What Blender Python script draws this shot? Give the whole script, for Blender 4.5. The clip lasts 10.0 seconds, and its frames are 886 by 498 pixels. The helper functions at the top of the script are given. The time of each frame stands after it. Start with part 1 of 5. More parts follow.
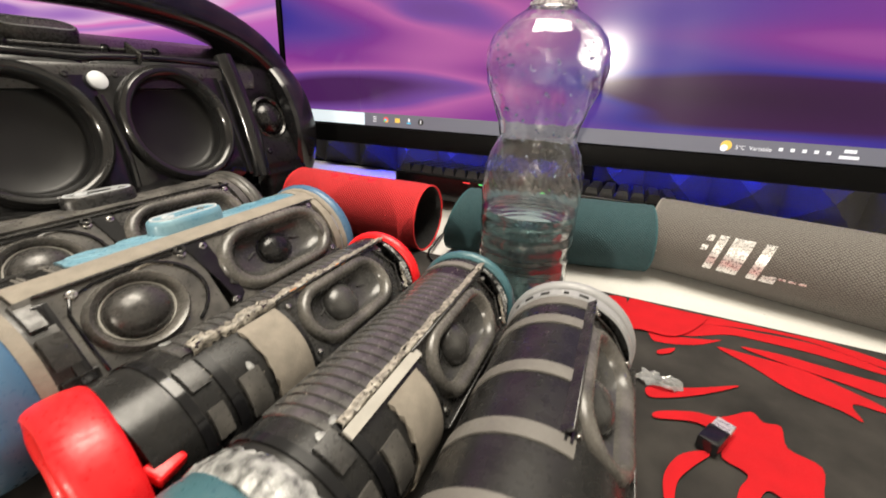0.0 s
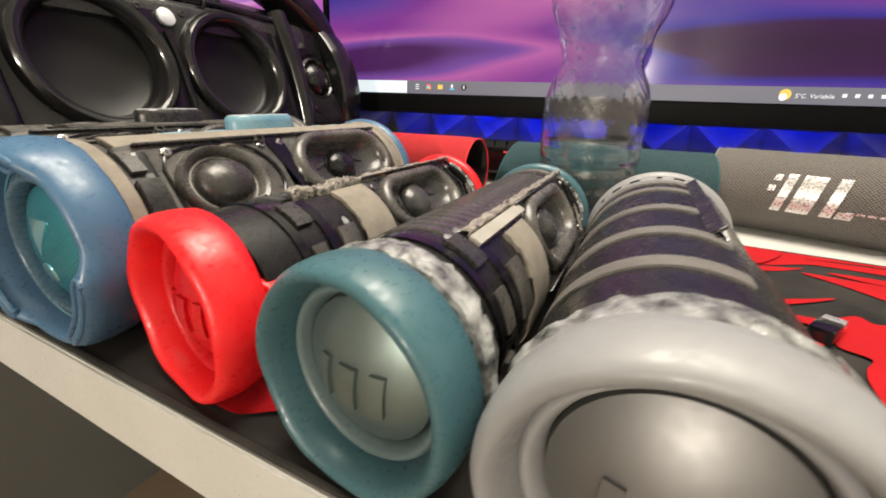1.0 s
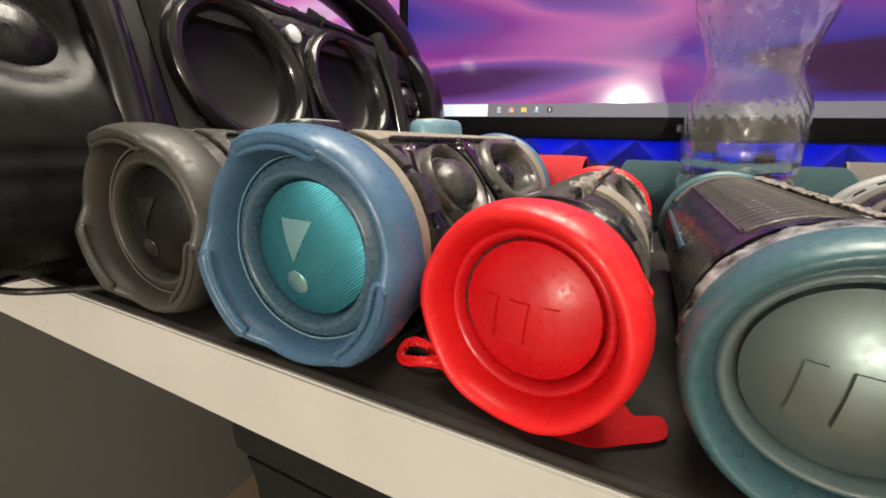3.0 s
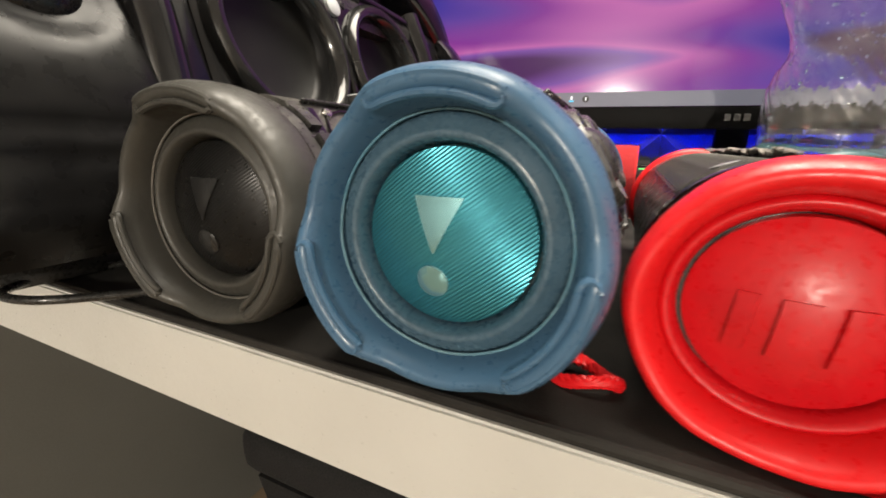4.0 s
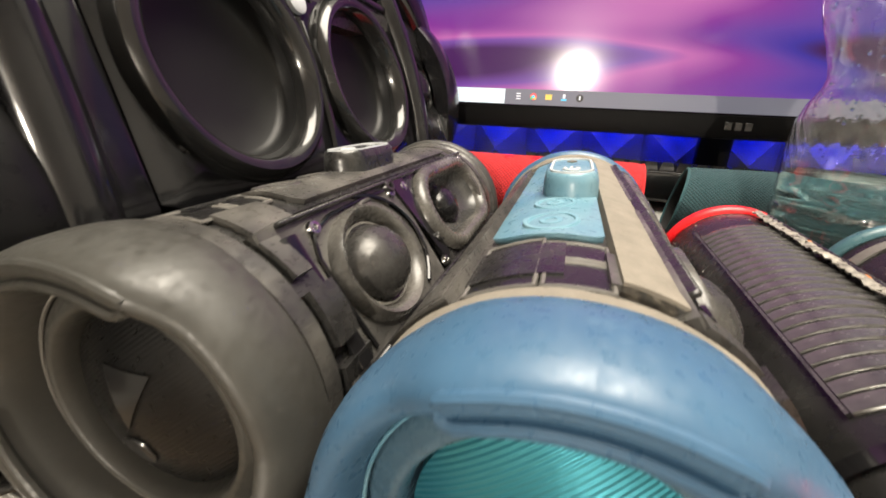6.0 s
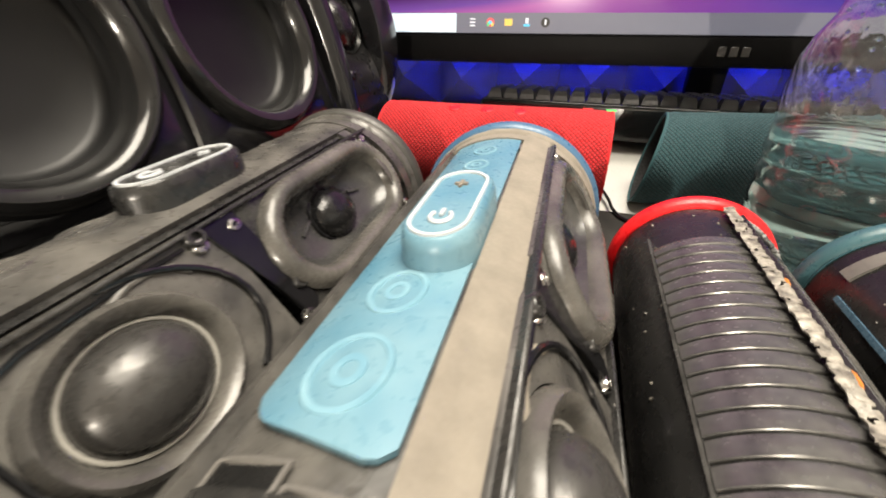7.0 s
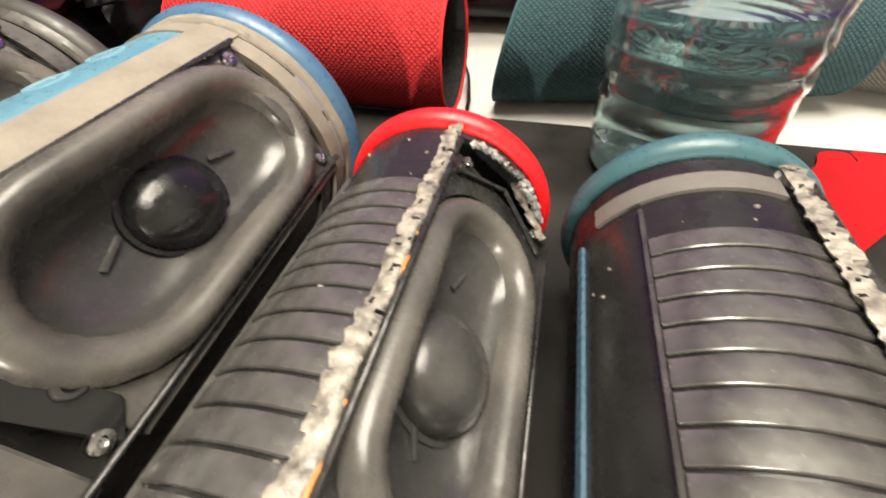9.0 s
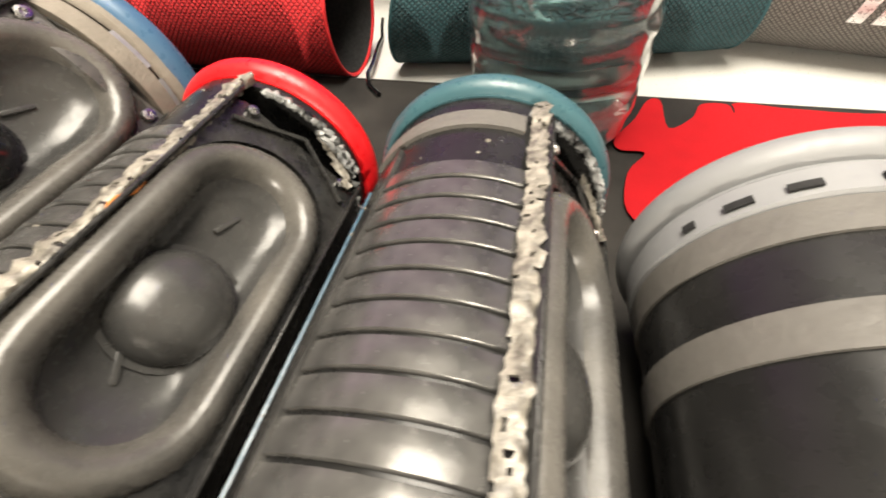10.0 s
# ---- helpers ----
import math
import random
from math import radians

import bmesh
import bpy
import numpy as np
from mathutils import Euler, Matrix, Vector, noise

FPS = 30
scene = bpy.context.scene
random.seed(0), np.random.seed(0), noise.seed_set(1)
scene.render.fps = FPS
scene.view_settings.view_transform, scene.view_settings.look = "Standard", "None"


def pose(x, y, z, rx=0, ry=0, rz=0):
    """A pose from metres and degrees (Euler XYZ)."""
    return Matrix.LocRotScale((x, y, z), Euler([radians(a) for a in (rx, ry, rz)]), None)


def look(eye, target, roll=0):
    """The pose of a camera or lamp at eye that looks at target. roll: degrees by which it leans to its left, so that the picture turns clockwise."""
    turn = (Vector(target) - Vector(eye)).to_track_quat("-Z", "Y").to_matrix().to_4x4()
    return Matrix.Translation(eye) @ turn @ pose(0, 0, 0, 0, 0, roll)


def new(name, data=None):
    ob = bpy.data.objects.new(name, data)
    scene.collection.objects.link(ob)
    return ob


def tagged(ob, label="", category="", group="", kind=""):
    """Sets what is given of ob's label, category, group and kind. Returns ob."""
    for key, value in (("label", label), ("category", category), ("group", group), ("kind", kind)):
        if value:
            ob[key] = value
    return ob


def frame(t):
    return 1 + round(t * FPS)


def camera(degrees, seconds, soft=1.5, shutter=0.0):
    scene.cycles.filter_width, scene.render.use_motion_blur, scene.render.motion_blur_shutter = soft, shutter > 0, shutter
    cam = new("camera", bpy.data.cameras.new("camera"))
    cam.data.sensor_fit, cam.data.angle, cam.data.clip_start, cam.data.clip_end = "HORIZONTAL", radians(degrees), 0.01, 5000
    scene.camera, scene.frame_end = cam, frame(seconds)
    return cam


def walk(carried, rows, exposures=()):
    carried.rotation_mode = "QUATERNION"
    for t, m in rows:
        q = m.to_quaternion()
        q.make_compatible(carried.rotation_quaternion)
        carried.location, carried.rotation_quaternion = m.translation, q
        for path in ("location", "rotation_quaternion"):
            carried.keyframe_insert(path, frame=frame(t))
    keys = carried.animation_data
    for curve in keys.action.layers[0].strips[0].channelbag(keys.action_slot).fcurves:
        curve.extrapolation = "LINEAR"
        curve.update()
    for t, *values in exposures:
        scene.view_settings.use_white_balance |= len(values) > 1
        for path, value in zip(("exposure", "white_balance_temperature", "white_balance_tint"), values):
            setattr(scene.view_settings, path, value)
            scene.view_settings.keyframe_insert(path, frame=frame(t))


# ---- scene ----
cam = camera(94.3, 10.0, 1.7, 0.3)
PATH = [
    (0, (0.118, 0.176, 0.206), (-0.639, 1.865, -0.553), 2.4),
    (0.5, (0.112, 0.152, 0.157), (-0.687, 1.843, -0.551), 2.3),
    (1, (0.09, 0.138, 0.123), (-0.742, 1.827, -0.55), 2.0),
    (1.5, (0.055, 0.118, 0.102), (-0.798, 1.814, -0.529), 1.6),
    (2, (0.015, 0.11, 0.094), (-0.846, 1.812, -0.507), 1.2),
    (2.5, (-0.01, 0.104, 0.099), (-0.878, 1.818, -0.46), 1.1),
    (2.7, (-0.02, 0.099, 0.1), (-0.892, 1.814, -0.444), 1.1),
    (3.8, (-0.088, 0.098, 0.084), (-0.905, 1.866, -0.37), 1.8),
    (4, (-0.108, 0.106, 0.081), (-0.922, 1.863, -0.421), 1.1),
    (4.5, (-0.143, 0.107, 0.074), (-0.889, 1.895, -0.425), 1.3),
    (5, (-0.16, 0.117, 0.087), (-0.854, 1.898, -0.503), 0.9),
    (5.5, (-0.165, 0.139, 0.112), (-0.799, 1.925, -0.527), 2.0),
    (5.7, (-0.165, 0.147, 0.12), (-0.79, 1.938, -0.513), 2.6),
    (6.8, (-0.149, 0.225, 0.162), (-0.693, 1.891, -0.802), 0.2),
    (7, (-0.138, 0.246, 0.161), (-0.673, 1.882, -0.859), -0.2),
    (7.5, (-0.115, 0.293, 0.157), (-0.626, 1.86, -0.976), -1.4),
    (8, (-0.09, 0.324, 0.153), (-0.575, 1.817, -1.086), -3.1),
    (8.5, (-0.065, 0.336, 0.15), (-0.495, 1.767, -1.18), -2.0),
    (9, (-0.036, 0.335, 0.144), (-0.455, 1.697, -1.26), -3.2),
    (9.5, (-0.008, 0.334, 0.139), (-0.4, 1.635, -1.328), -3.9),
    (10, (0.028, 0.341, 0.137), (-0.342, 1.629, -1.347), -4.1),
]
walk(cam, [(t, look(*row)) for t, *row in PATH],
     [(0, -0.17), (2.5, -0.16), (4, -0.08), (5, 0.08), (6, 0.08), (7.5, 0.1), (9, 0.2), (10, 0.22)])

# ---- light ----
world = bpy.data.worlds.new("room_world")
scene.world = world
world.use_nodes = True
world.node_tree.nodes["Background"].inputs[0].default_value = (0.9, 0.93, 1.0, 1)
world.node_tree.nodes["Background"].inputs[1].default_value = 0.015


def area_lamp(name, m, sx, sy, power, colour):
    data = bpy.data.lights.new(name, "AREA")
    data.shape, data.size, data.size_y, data.energy, data.color = "RECTANGLE", sx, sy, power, colour
    ob = new(name, data)
    ob.matrix_basis = m
    return ob


CEIL = 1.75
area_lamp("ceiling_lamp_light", pose(0.05, 0.50, CEIL - 0.06), 1.0, 1.0, 70, (1.0, 0.91, 0.77))
# Fixed far lamp added in place of the phone flash that moves with the camera.
area_lamp("flash_standin_light", look((0.72, -5.9, 1.12), (0.0, 0.3, 0.0)), 0.11, 0.11, 255, (1.0, 0.9, 0.76))

# ---- materials ----


def material(name, colour, rough=0.5, metal=0.0, other=None, scale=60.0, amount=0.5, bump=0.1, bump_scale=400.0,
             spread=0.15, coat=0.0, clear=0.0, per_object=0.0):
    m = bpy.data.materials.new(name)
    m.use_nodes = True
    nt = m.node_tree
    b = nt.nodes["Principled BSDF"]
    coord = nt.nodes.new("ShaderNodeTexCoord")
    n1 = nt.nodes.new("ShaderNodeTexNoise")
    n1.inputs["Scale"].default_value, n1.inputs["Detail"].default_value = scale, 6
    n2 = nt.nodes.new("ShaderNodeTexNoise")
    n2.inputs["Scale"].default_value, n2.inputs["Detail"].default_value = bump_scale, 4
    nt.links.new(coord.outputs["Object"], n1.inputs["Vector"])
    nt.links.new(coord.outputs["Object"], n2.inputs["Vector"])
    ramp = nt.nodes.new("ShaderNodeMapRange")
    ramp.inputs["From Min"].default_value, ramp.inputs["From Max"].default_value = 0.35, 0.7
    ramp.inputs["To Max"].default_value = amount
    nt.links.new(n1.outputs["Fac"], ramp.inputs["Value"])
    mix = nt.nodes.new("ShaderNodeMix")
    mix.data_type = "RGBA"
    other = other or tuple(c * 0.55 for c in colour)
    mix.inputs["A"].default_value, mix.inputs["B"].default_value = (*colour, 1), (*other, 1)
    nt.links.new(ramp.outputs["Result"], mix.inputs["Factor"])
    last = mix.outputs["Result"]
    if per_object:
        info, hsv, mr = nt.nodes.new("ShaderNodeObjectInfo"), nt.nodes.new("ShaderNodeHueSaturation"), nt.nodes.new("ShaderNodeMapRange")
        mr.inputs["To Min"].default_value, mr.inputs["To Max"].default_value = 1 - per_object, 1 + per_object
        nt.links.new(info.outputs["Random"], mr.inputs["Value"])
        nt.links.new(mr.outputs["Result"], hsv.inputs["Value"])
        nt.links.new(last, hsv.inputs["Color"])
        last = hsv.outputs["Color"]
    nt.links.new(last, b.inputs["Base Color"])
    r = nt.nodes.new("ShaderNodeMapRange")
    r.inputs["From Min"].default_value, r.inputs["From Max"].default_value = 0.3, 0.7
    r.inputs["To Min"].default_value, r.inputs["To Max"].default_value = max(0.02, rough - spread), min(1, rough + spread)
    nt.links.new(n2.outputs["Fac"], r.inputs["Value"])
    nt.links.new(r.outputs["Result"], b.inputs["Roughness"])
    b.inputs["Metallic"].default_value, b.inputs["Coat Weight"].default_value = metal, coat
    b.inputs["Transmission Weight"].default_value = clear
    if bump:
        bn = nt.nodes.new("ShaderNodeBump")
        bn.inputs["Strength"].default_value, bn.inputs["Distance"].default_value = bump, 0.0006
        nt.links.new(n2.outputs["Fac"], bn.inputs["Height"])
        nt.links.new(bn.outputs["Normal"], b.inputs["Normal"])
    return m


def woven(name, colour, dark, pitch, rough=0.85):
    """Cloth with a diagonal basket weave, by the mesh's metric UV."""
    m = material(name, colour, rough, bump=0)
    nt = m.node_tree
    b = nt.nodes["Principled BSDF"]
    uv, mp, vo = nt.nodes.new("ShaderNodeUVMap"), nt.nodes.new("ShaderNodeMapping"), nt.nodes.new("ShaderNodeTexVoronoi")
    mp.inputs["Rotation"].default_value = (0, 0, radians(45))
    mp.inputs["Scale"].default_value = (1 / pitch, 1 / pitch, 1)
    vo.voronoi_dimensions, vo.distance = "2D", "CHEBYCHEV"
    vo.inputs["Scale"].default_value, vo.inputs["Randomness"].default_value = 1, 0.12
    nt.links.new(uv.outputs["UV"], mp.inputs["Vector"])
    nt.links.new(mp.outputs["Vector"], vo.inputs["Vector"])
    mix = nt.nodes.new("ShaderNodeMix")
    mix.data_type = "RGBA"
    mix.inputs["A"].default_value, mix.inputs["B"].default_value = (*colour, 1), (*dark, 1)
    mr = nt.nodes.new("ShaderNodeMapRange")
    mr.inputs["From Min"].default_value, mr.inputs["From Max"].default_value = 0.18, 0.52
    nt.links.new(vo.outputs["Distance"], mr.inputs["Value"])
    nt.links.new(mr.outputs["Result"], mix.inputs["Factor"])
    nt.links.new(mix.outputs["Result"], b.inputs["Base Color"])
    bn = nt.nodes.new("ShaderNodeBump")
    bn.invert = True
    bn.inputs["Strength"].default_value, bn.inputs["Distance"].default_value = 0.9, 0.0007
    nt.links.new(mr.outputs["Result"], bn.inputs["Height"])
    nt.links.new(bn.outputs["Normal"], b.inputs["Normal"])
    return m


def striped(name, colour, rough, pitch, metal=0.3):
    """Moulded plastic with fine diagonal ridges."""
    m = material(name, colour, rough, metal, bump=0, amount=0.12, spread=0.04)
    nt = m.node_tree
    coord, mp, wave, bn = (nt.nodes.new("ShaderNode" + k) for k in ("TexCoord", "Mapping", "TexWave", "Bump"))
    mp.inputs["Rotation"].default_value = (0, radians(38), 0)
    wave.bands_direction = "Z"
    wave.inputs["Scale"].default_value, wave.inputs["Distortion"].default_value = 0.314 / pitch, 0
    bn.inputs["Strength"].default_value, bn.inputs["Distance"].default_value = 0.55, 0.0006
    nt.links.new(coord.outputs["Object"], mp.inputs["Vector"])
    nt.links.new(mp.outputs["Vector"], wave.inputs["Vector"])
    nt.links.new(wave.outputs["Fac"], bn.inputs["Height"])
    nt.links.new(bn.outputs["Normal"], nt.nodes["Principled BSDF"].inputs["Normal"])
    return m


def glowing(name, colour, strength):
    m = bpy.data.materials.new(name)
    m.use_nodes = True
    b = m.node_tree.nodes["Principled BSDF"]
    b.inputs["Base Color"].default_value = (*(c * 0.3 for c in colour), 1)
    b.inputs["Emission Color"].default_value, b.inputs["Emission Strength"].default_value = (*colour, 1), strength
    return m


def wallpaper(name, seed, shift=0.0, stops=None, strength=0.75):
    """A lit screen with a dusk landscape: violet, blue and pink waves."""
    m = bpy.data.materials.new(name)
    m.use_nodes = True
    nt = m.node_tree
    b = nt.nodes["Principled BSDF"]
    b.inputs["Base Color"].default_value, b.inputs["Roughness"].default_value = (0.006, 0.006, 0.007, 1), 0.13
    b.inputs["Specular IOR Level"].default_value = 0.22
    coord, mp, n, ramp = (nt.nodes.new("ShaderNode" + k) for k in ("TexCoord", "Mapping", "TexNoise", "ValToRGB"))
    mp.inputs["Location"].default_value = (seed, 0, 0.07 * seed)
    mp.inputs["Rotation"].default_value = (0, radians(7), 0)
    mp.inputs["Scale"].default_value = (1.1, 1, 6.5)
    n.inputs["Scale"].default_value, n.inputs["Detail"].default_value, n.inputs["Distortion"].default_value = 1.0, 1.6, 0.35
    nt.links.new(coord.outputs["Object"], mp.inputs["Vector"])
    nt.links.new(mp.outputs["Vector"], n.inputs["Vector"])
    stops = stops or [(0.30, (0.03, 0.004, 0.035)), (0.455, (0.065, 0.008, 0.085)), (0.485, (0.06, 0.035, 0.42)), (0.52, (0.16, 0.06, 0.44)),
             (0.57, (0.33, 0.05, 0.40)), (0.62, (0.72, 0.17, 0.55)), (0.65, (0.28, 0.1, 0.5)), (0.72, (0.1, 0.02, 0.14))]
    cr = ramp.color_ramp
    while len(cr.elements) < len(stops):
        cr.elements.new(0.5)
    for e, (p, c) in zip(cr.elements, stops):
        e.position, e.color = p - shift, (*c, 1)
    nt.links.new(n.outputs["Fac"], ramp.inputs["Fac"])
    nt.links.new(ramp.outputs["Color"], b.inputs["Emission Color"])
    b.inputs["Emission Strength"].default_value = strength
    return m


BLACK = material("black_plastic", (0.014, 0.014, 0.014), 0.3, other=(0.055, 0.053, 0.048), bump=0.12, scale=90)
BLACK_GLOSS = material("glossy_black_plastic", (0.006, 0.006, 0.0068), 0.14, other=(0.016, 0.016, 0.0165), bump=0.008, scale=40, spread=0.04, bump_scale=120)
CHEEK = material("worn_glossy_black_moulding", (0.006, 0.006, 0.0065), 0.3, other=(0.014, 0.014, 0.0138), bump=0.02, scale=30, spread=0.06, bump_scale=120)
CHEEK.node_tree.nodes["Principled BSDF"].inputs["Specular IOR Level"].default_value = 0.18
DUSTY = material("dusty_black_plastic", (0.035, 0.034, 0.032), 0.36, other=(0.15, 0.142, 0.127), bump=0.2, scale=55, amount=0.75)
CONE = material("black_paper_cone", (0.034, 0.034, 0.033), 0.25, other=(0.095, 0.092, 0.086), scale=45, spread=0.06, bump=0.04)
SURROUND = material("black_rubber_surround", (0.052, 0.050, 0.046), 0.27, other=(0.17, 0.160, 0.142), scale=40, amount=0.7, spread=0.07, bump=0.05)
WOOFER = material("deep_black_cone", (0.007, 0.007, 0.0072), 0.42, other=(0.011, 0.011, 0.011), scale=20, bump=0.0, spread=0.03, bump_scale=80)
WOOFER.node_tree.nodes["Principled BSDF"].inputs["Specular IOR Level"].default_value = 0.3
RIM = material("black_rubber_roll", (0.010, 0.010, 0.010), 0.15, other=(0.022, 0.022, 0.021), scale=50, bump=0.0, spread=0.04, bump_scale=100)
DOME = material("satin_black_dome", (0.014, 0.014, 0.0145), 0.22, 0.2, bump=0.03)
TAN = material("dusty_tan_foam_tape", (0.235, 0.21, 0.172), 0.9, other=(0.13, 0.115, 0.094), bump=0.5, bump_scale=700, scale=110)
# Adhesive tape; also colours the outlines that stand for lit bevels.
GREY_TAPE_AND_EDGE = material("grey_tape_and_edge_line", (0.135, 0.128, 0.115), 0.55, other=(0.085, 0.08, 0.073), bump=0.3)
WIRE = material("orange_wire", (0.6, 0.2, 0.03), 0.5)
RIB = material("worn_satin_black_plastic", (0.075, 0.074, 0.071), 0.23, 0.5, other=(0.20, 0.195, 0.185), bump=0.06, scale=120, spread=0.06, amount=0.7)
STICKER = material("dull_silver_foil", (0.45, 0.45, 0.46), 0.4, 0.5)
SATIN = material("satin_black_casing", (0.010, 0.010, 0.0098), 0.28, other=(0.030, 0.0295, 0.028), bump=0.02, spread=0.05, scale=40, bump_scale=200)
SATIN.node_tree.nodes["Principled BSDF"].inputs["Specular IOR Level"].default_value = 0.4
DECK = material("dusty_black_deck", (0.018, 0.0175, 0.017), 0.35, other=(0.055, 0.053, 0.049), scale=50, bump=0.15)
TWEET = material("satin_metal_dome", (0.06, 0.058, 0.055), 0.3, 0.35, bump=0.03, amount=0.3)
PALE_STRIP = material("pale_grey_strip", (0.36, 0.345, 0.31), 0.6, other=(0.24, 0.23, 0.2), bump=0.3)
SCREW = material("zinc_screw_metal", (0.55, 0.54, 0.52), 0.25, 1.0, bump=0.05)
GLUE = material("dried_white_glue", (0.35, 0.325, 0.275), 0.35, other=(0.05, 0.044, 0.036), bump=0.9, bump_scale=500, scale=300, amount=1.0)
CLEAR_GLUE = material("clear_glue_film", (0.42, 0.43, 0.42), 0.16, other=(0.012, 0.012, 0.012), bump=1.0, bump_scale=420, scale=130, amount=1.0)
BLUE_RUBBER = material("blue_rubber", (0.055, 0.128, 0.222), 0.36, other=(0.043, 0.103, 0.185), bump=0.06)
BLUE_INNER = material("slate_blue_rubber", (0.06, 0.115, 0.165), 0.3, other=(0.045, 0.085, 0.12), bump=0.06)
BLUE_PANEL = material("light_blue_plastic", (0.075, 0.205, 0.295), 0.36, other=(0.19, 0.32, 0.375), bump=0.08, scale=30, amount=0.85)
BLUE_RING = material("pale_blue_print", (0.21, 0.37, 0.44), 0.5, other=(0.12, 0.27, 0.36), scale=90, amount=0.9)
TEAL_DISC = striped("ridged_teal_disc", (0.07, 0.36, 0.46), 0.33, 0.0012, 0.8)
BLACK_DISC = striped("ridged_black_disc", (0.006, 0.006, 0.006), 0.3, 0.0013, 0.0)
for node in BLACK_DISC.node_tree.nodes:
    if node.type == "BUMP":
        node.inputs["Strength"].default_value = 0.15
BLACK_DISC.node_tree.nodes["Principled BSDF"].inputs["Specular IOR Level"].default_value = 0.25
EMBLEM_BLUE = material("shiny_teal_emblem", (0.30, 0.60, 0.66), 0.22, 0.8, bump=0, amount=0.05, spread=0.02)
EMBLEM_BLACK = material("shiny_black_emblem", (0.022, 0.022, 0.022), 0.2, 0.2, bump=0, amount=0.05, spread=0.02)
GREY_RUBBER = material("dark_grey_rubber", (0.046, 0.045, 0.040), 0.45, other=(0.034, 0.033, 0.029), bump=0.08)
RED_RUBBER = material("red_rubber", (0.80, 0.012, 0.016), 0.38, other=(0.62, 0.008, 0.012), bump=0.05)
RED_DARK = material("deep_red_rubber", (0.60, 0.006, 0.012), 0.36, other=(0.45, 0.005, 0.01), bump=0.05)
GREEN_RUBBER = material("teal_green_rubber", (0.045, 0.115, 0.135), 0.36, other=(0.036, 0.092, 0.11), bump=0.06)
GREEN_INNER = material("grey_green_rubber", (0.10, 0.145, 0.15), 0.4, bump=0.06, other=(0.08, 0.115, 0.12))
GREEN_DISC = material("brushed_grey_green_disc", (0.20, 0.25, 0.24), 0.42, 0.8, bump=0.03, amount=0.2, spread=0.05, other=(0.14, 0.19, 0.18))
PALE_RUBBER = material("light_grey_rubber", (0.26, 0.265, 0.27), 0.45, other=(0.215, 0.22, 0.225), bump=0.05)
PALE_DISC = material("grey_brushed_disc", (0.24, 0.24, 0.24), 0.48, 0.85, bump=0.008, spread=0.03, amount=0.2)
WHITE_PRINT = material("white_print", (0.58, 0.61, 0.63), 0.5, bump=0)
MAT = material("black_desk_mat_cloth", (0.015, 0.0143, 0.0135), 0.9, other=(0.064, 0.059, 0.053), bump=0.5, bump_scale=1500, scale=18, amount=0.55)
MAT_RED = material("red_printed_cloth", (0.40, 0.007, 0.011), 0.85, other=(0.30, 0.006, 0.009), bump=0.4, bump_scale=1500)
for cloth in (MAT, MAT_RED):
    cloth.node_tree.nodes["Principled BSDF"].inputs["Specular IOR Level"].default_value = 0.15
DESK = material("white_laminate", (0.58, 0.575, 0.545), 0.4, other=(0.50, 0.495, 0.465), bump=0.05, scale=25, amount=0.35)
CLOTH_RED = woven("red_woven_cloth", (0.62, 0.018, 0.022), (0.17, 0.004, 0.006), 0.0027)
CLOTH_GREEN = woven("dark_green_woven_cloth", (0.022, 0.075, 0.085), (0.006, 0.018, 0.022), 0.0024)
CLOTH_GREY = woven("grey_woven_cloth", (0.18, 0.168, 0.152), (0.045, 0.041, 0.037), 0.0023)
LINING = material("black_lining", (0.012, 0.012, 0.012), 0.8)
CHROME = material("brushed_silver", (0.75, 0.75, 0.74), 0.3, 0.7, bump=0.02)
BEZEL = material("black_matt_bezel", (0.0022, 0.0022, 0.0024), 0.5, bump=0.015, spread=0.03, bump_scale=200)
BEZEL.node_tree.nodes["Principled BSDF"].inputs["Specular IOR Level"].default_value = 0.06
FOAM = material("charcoal_acoustic_foam", (0.020, 0.019, 0.017), 0.95, other=(0.012, 0.0115, 0.0105), bump=0.6, bump_scale=900)
WALL = material("grey_wall_paint", (0.29, 0.295, 0.29), 0.8, other=(0.25, 0.25, 0.24), bump=0.1, scale=6)
CEILING = material("white_ceiling_paint", (0.78, 0.77, 0.75), 0.8, other=(0.72, 0.71, 0.69), bump=0.1, scale=4)
# Unseen walls made paler to throw light and reflections onto the speakers.
WALL_BOUNCE = material("pale_bounce_wall_paint", (0.62, 0.61, 0.59), 0.8, other=(0.56, 0.55, 0.53), bump=0.1, scale=5)
FLOOR = material("tan_wood_floor", (0.28, 0.21, 0.14), 0.5, other=(0.18, 0.13, 0.085), scale=9)
PANEL_GREY = material("grey_panel_board", (0.165, 0.168, 0.155), 0.7, other=(0.14, 0.142, 0.13), bump=0.1, scale=6)
CHAIR = material("black_chair_cloth", (0.004, 0.004, 0.0045), 0.9, bump=0.4)
KEY = material("black_keycap", (0.010, 0.010, 0.011), 0.45, bump=0.1)
PET = material("clear_bottle_plastic", (1, 1, 1), 0.02, bump=0.12, bump_scale=60, other=(1, 1, 1), clear=0.985, spread=0.0)
PET.node_tree.nodes["Principled BSDF"].inputs["IOR"].default_value = 1.5
# The cyan tint stands in for bright light focused through the bottle.
WATER = material("water", (0.70, 0.97, 0.985), 0.02, bump=0.0, other=(0.70, 0.97, 0.985), clear=1.0, spread=0.0)
WATER.node_tree.nodes["Principled BSDF"].inputs["IOR"].default_value = 1.33
CAP_WHITE = material("milky_bottle_neck", (0.8, 0.8, 0.8), 0.3, bump=0.0, clear=0.5)
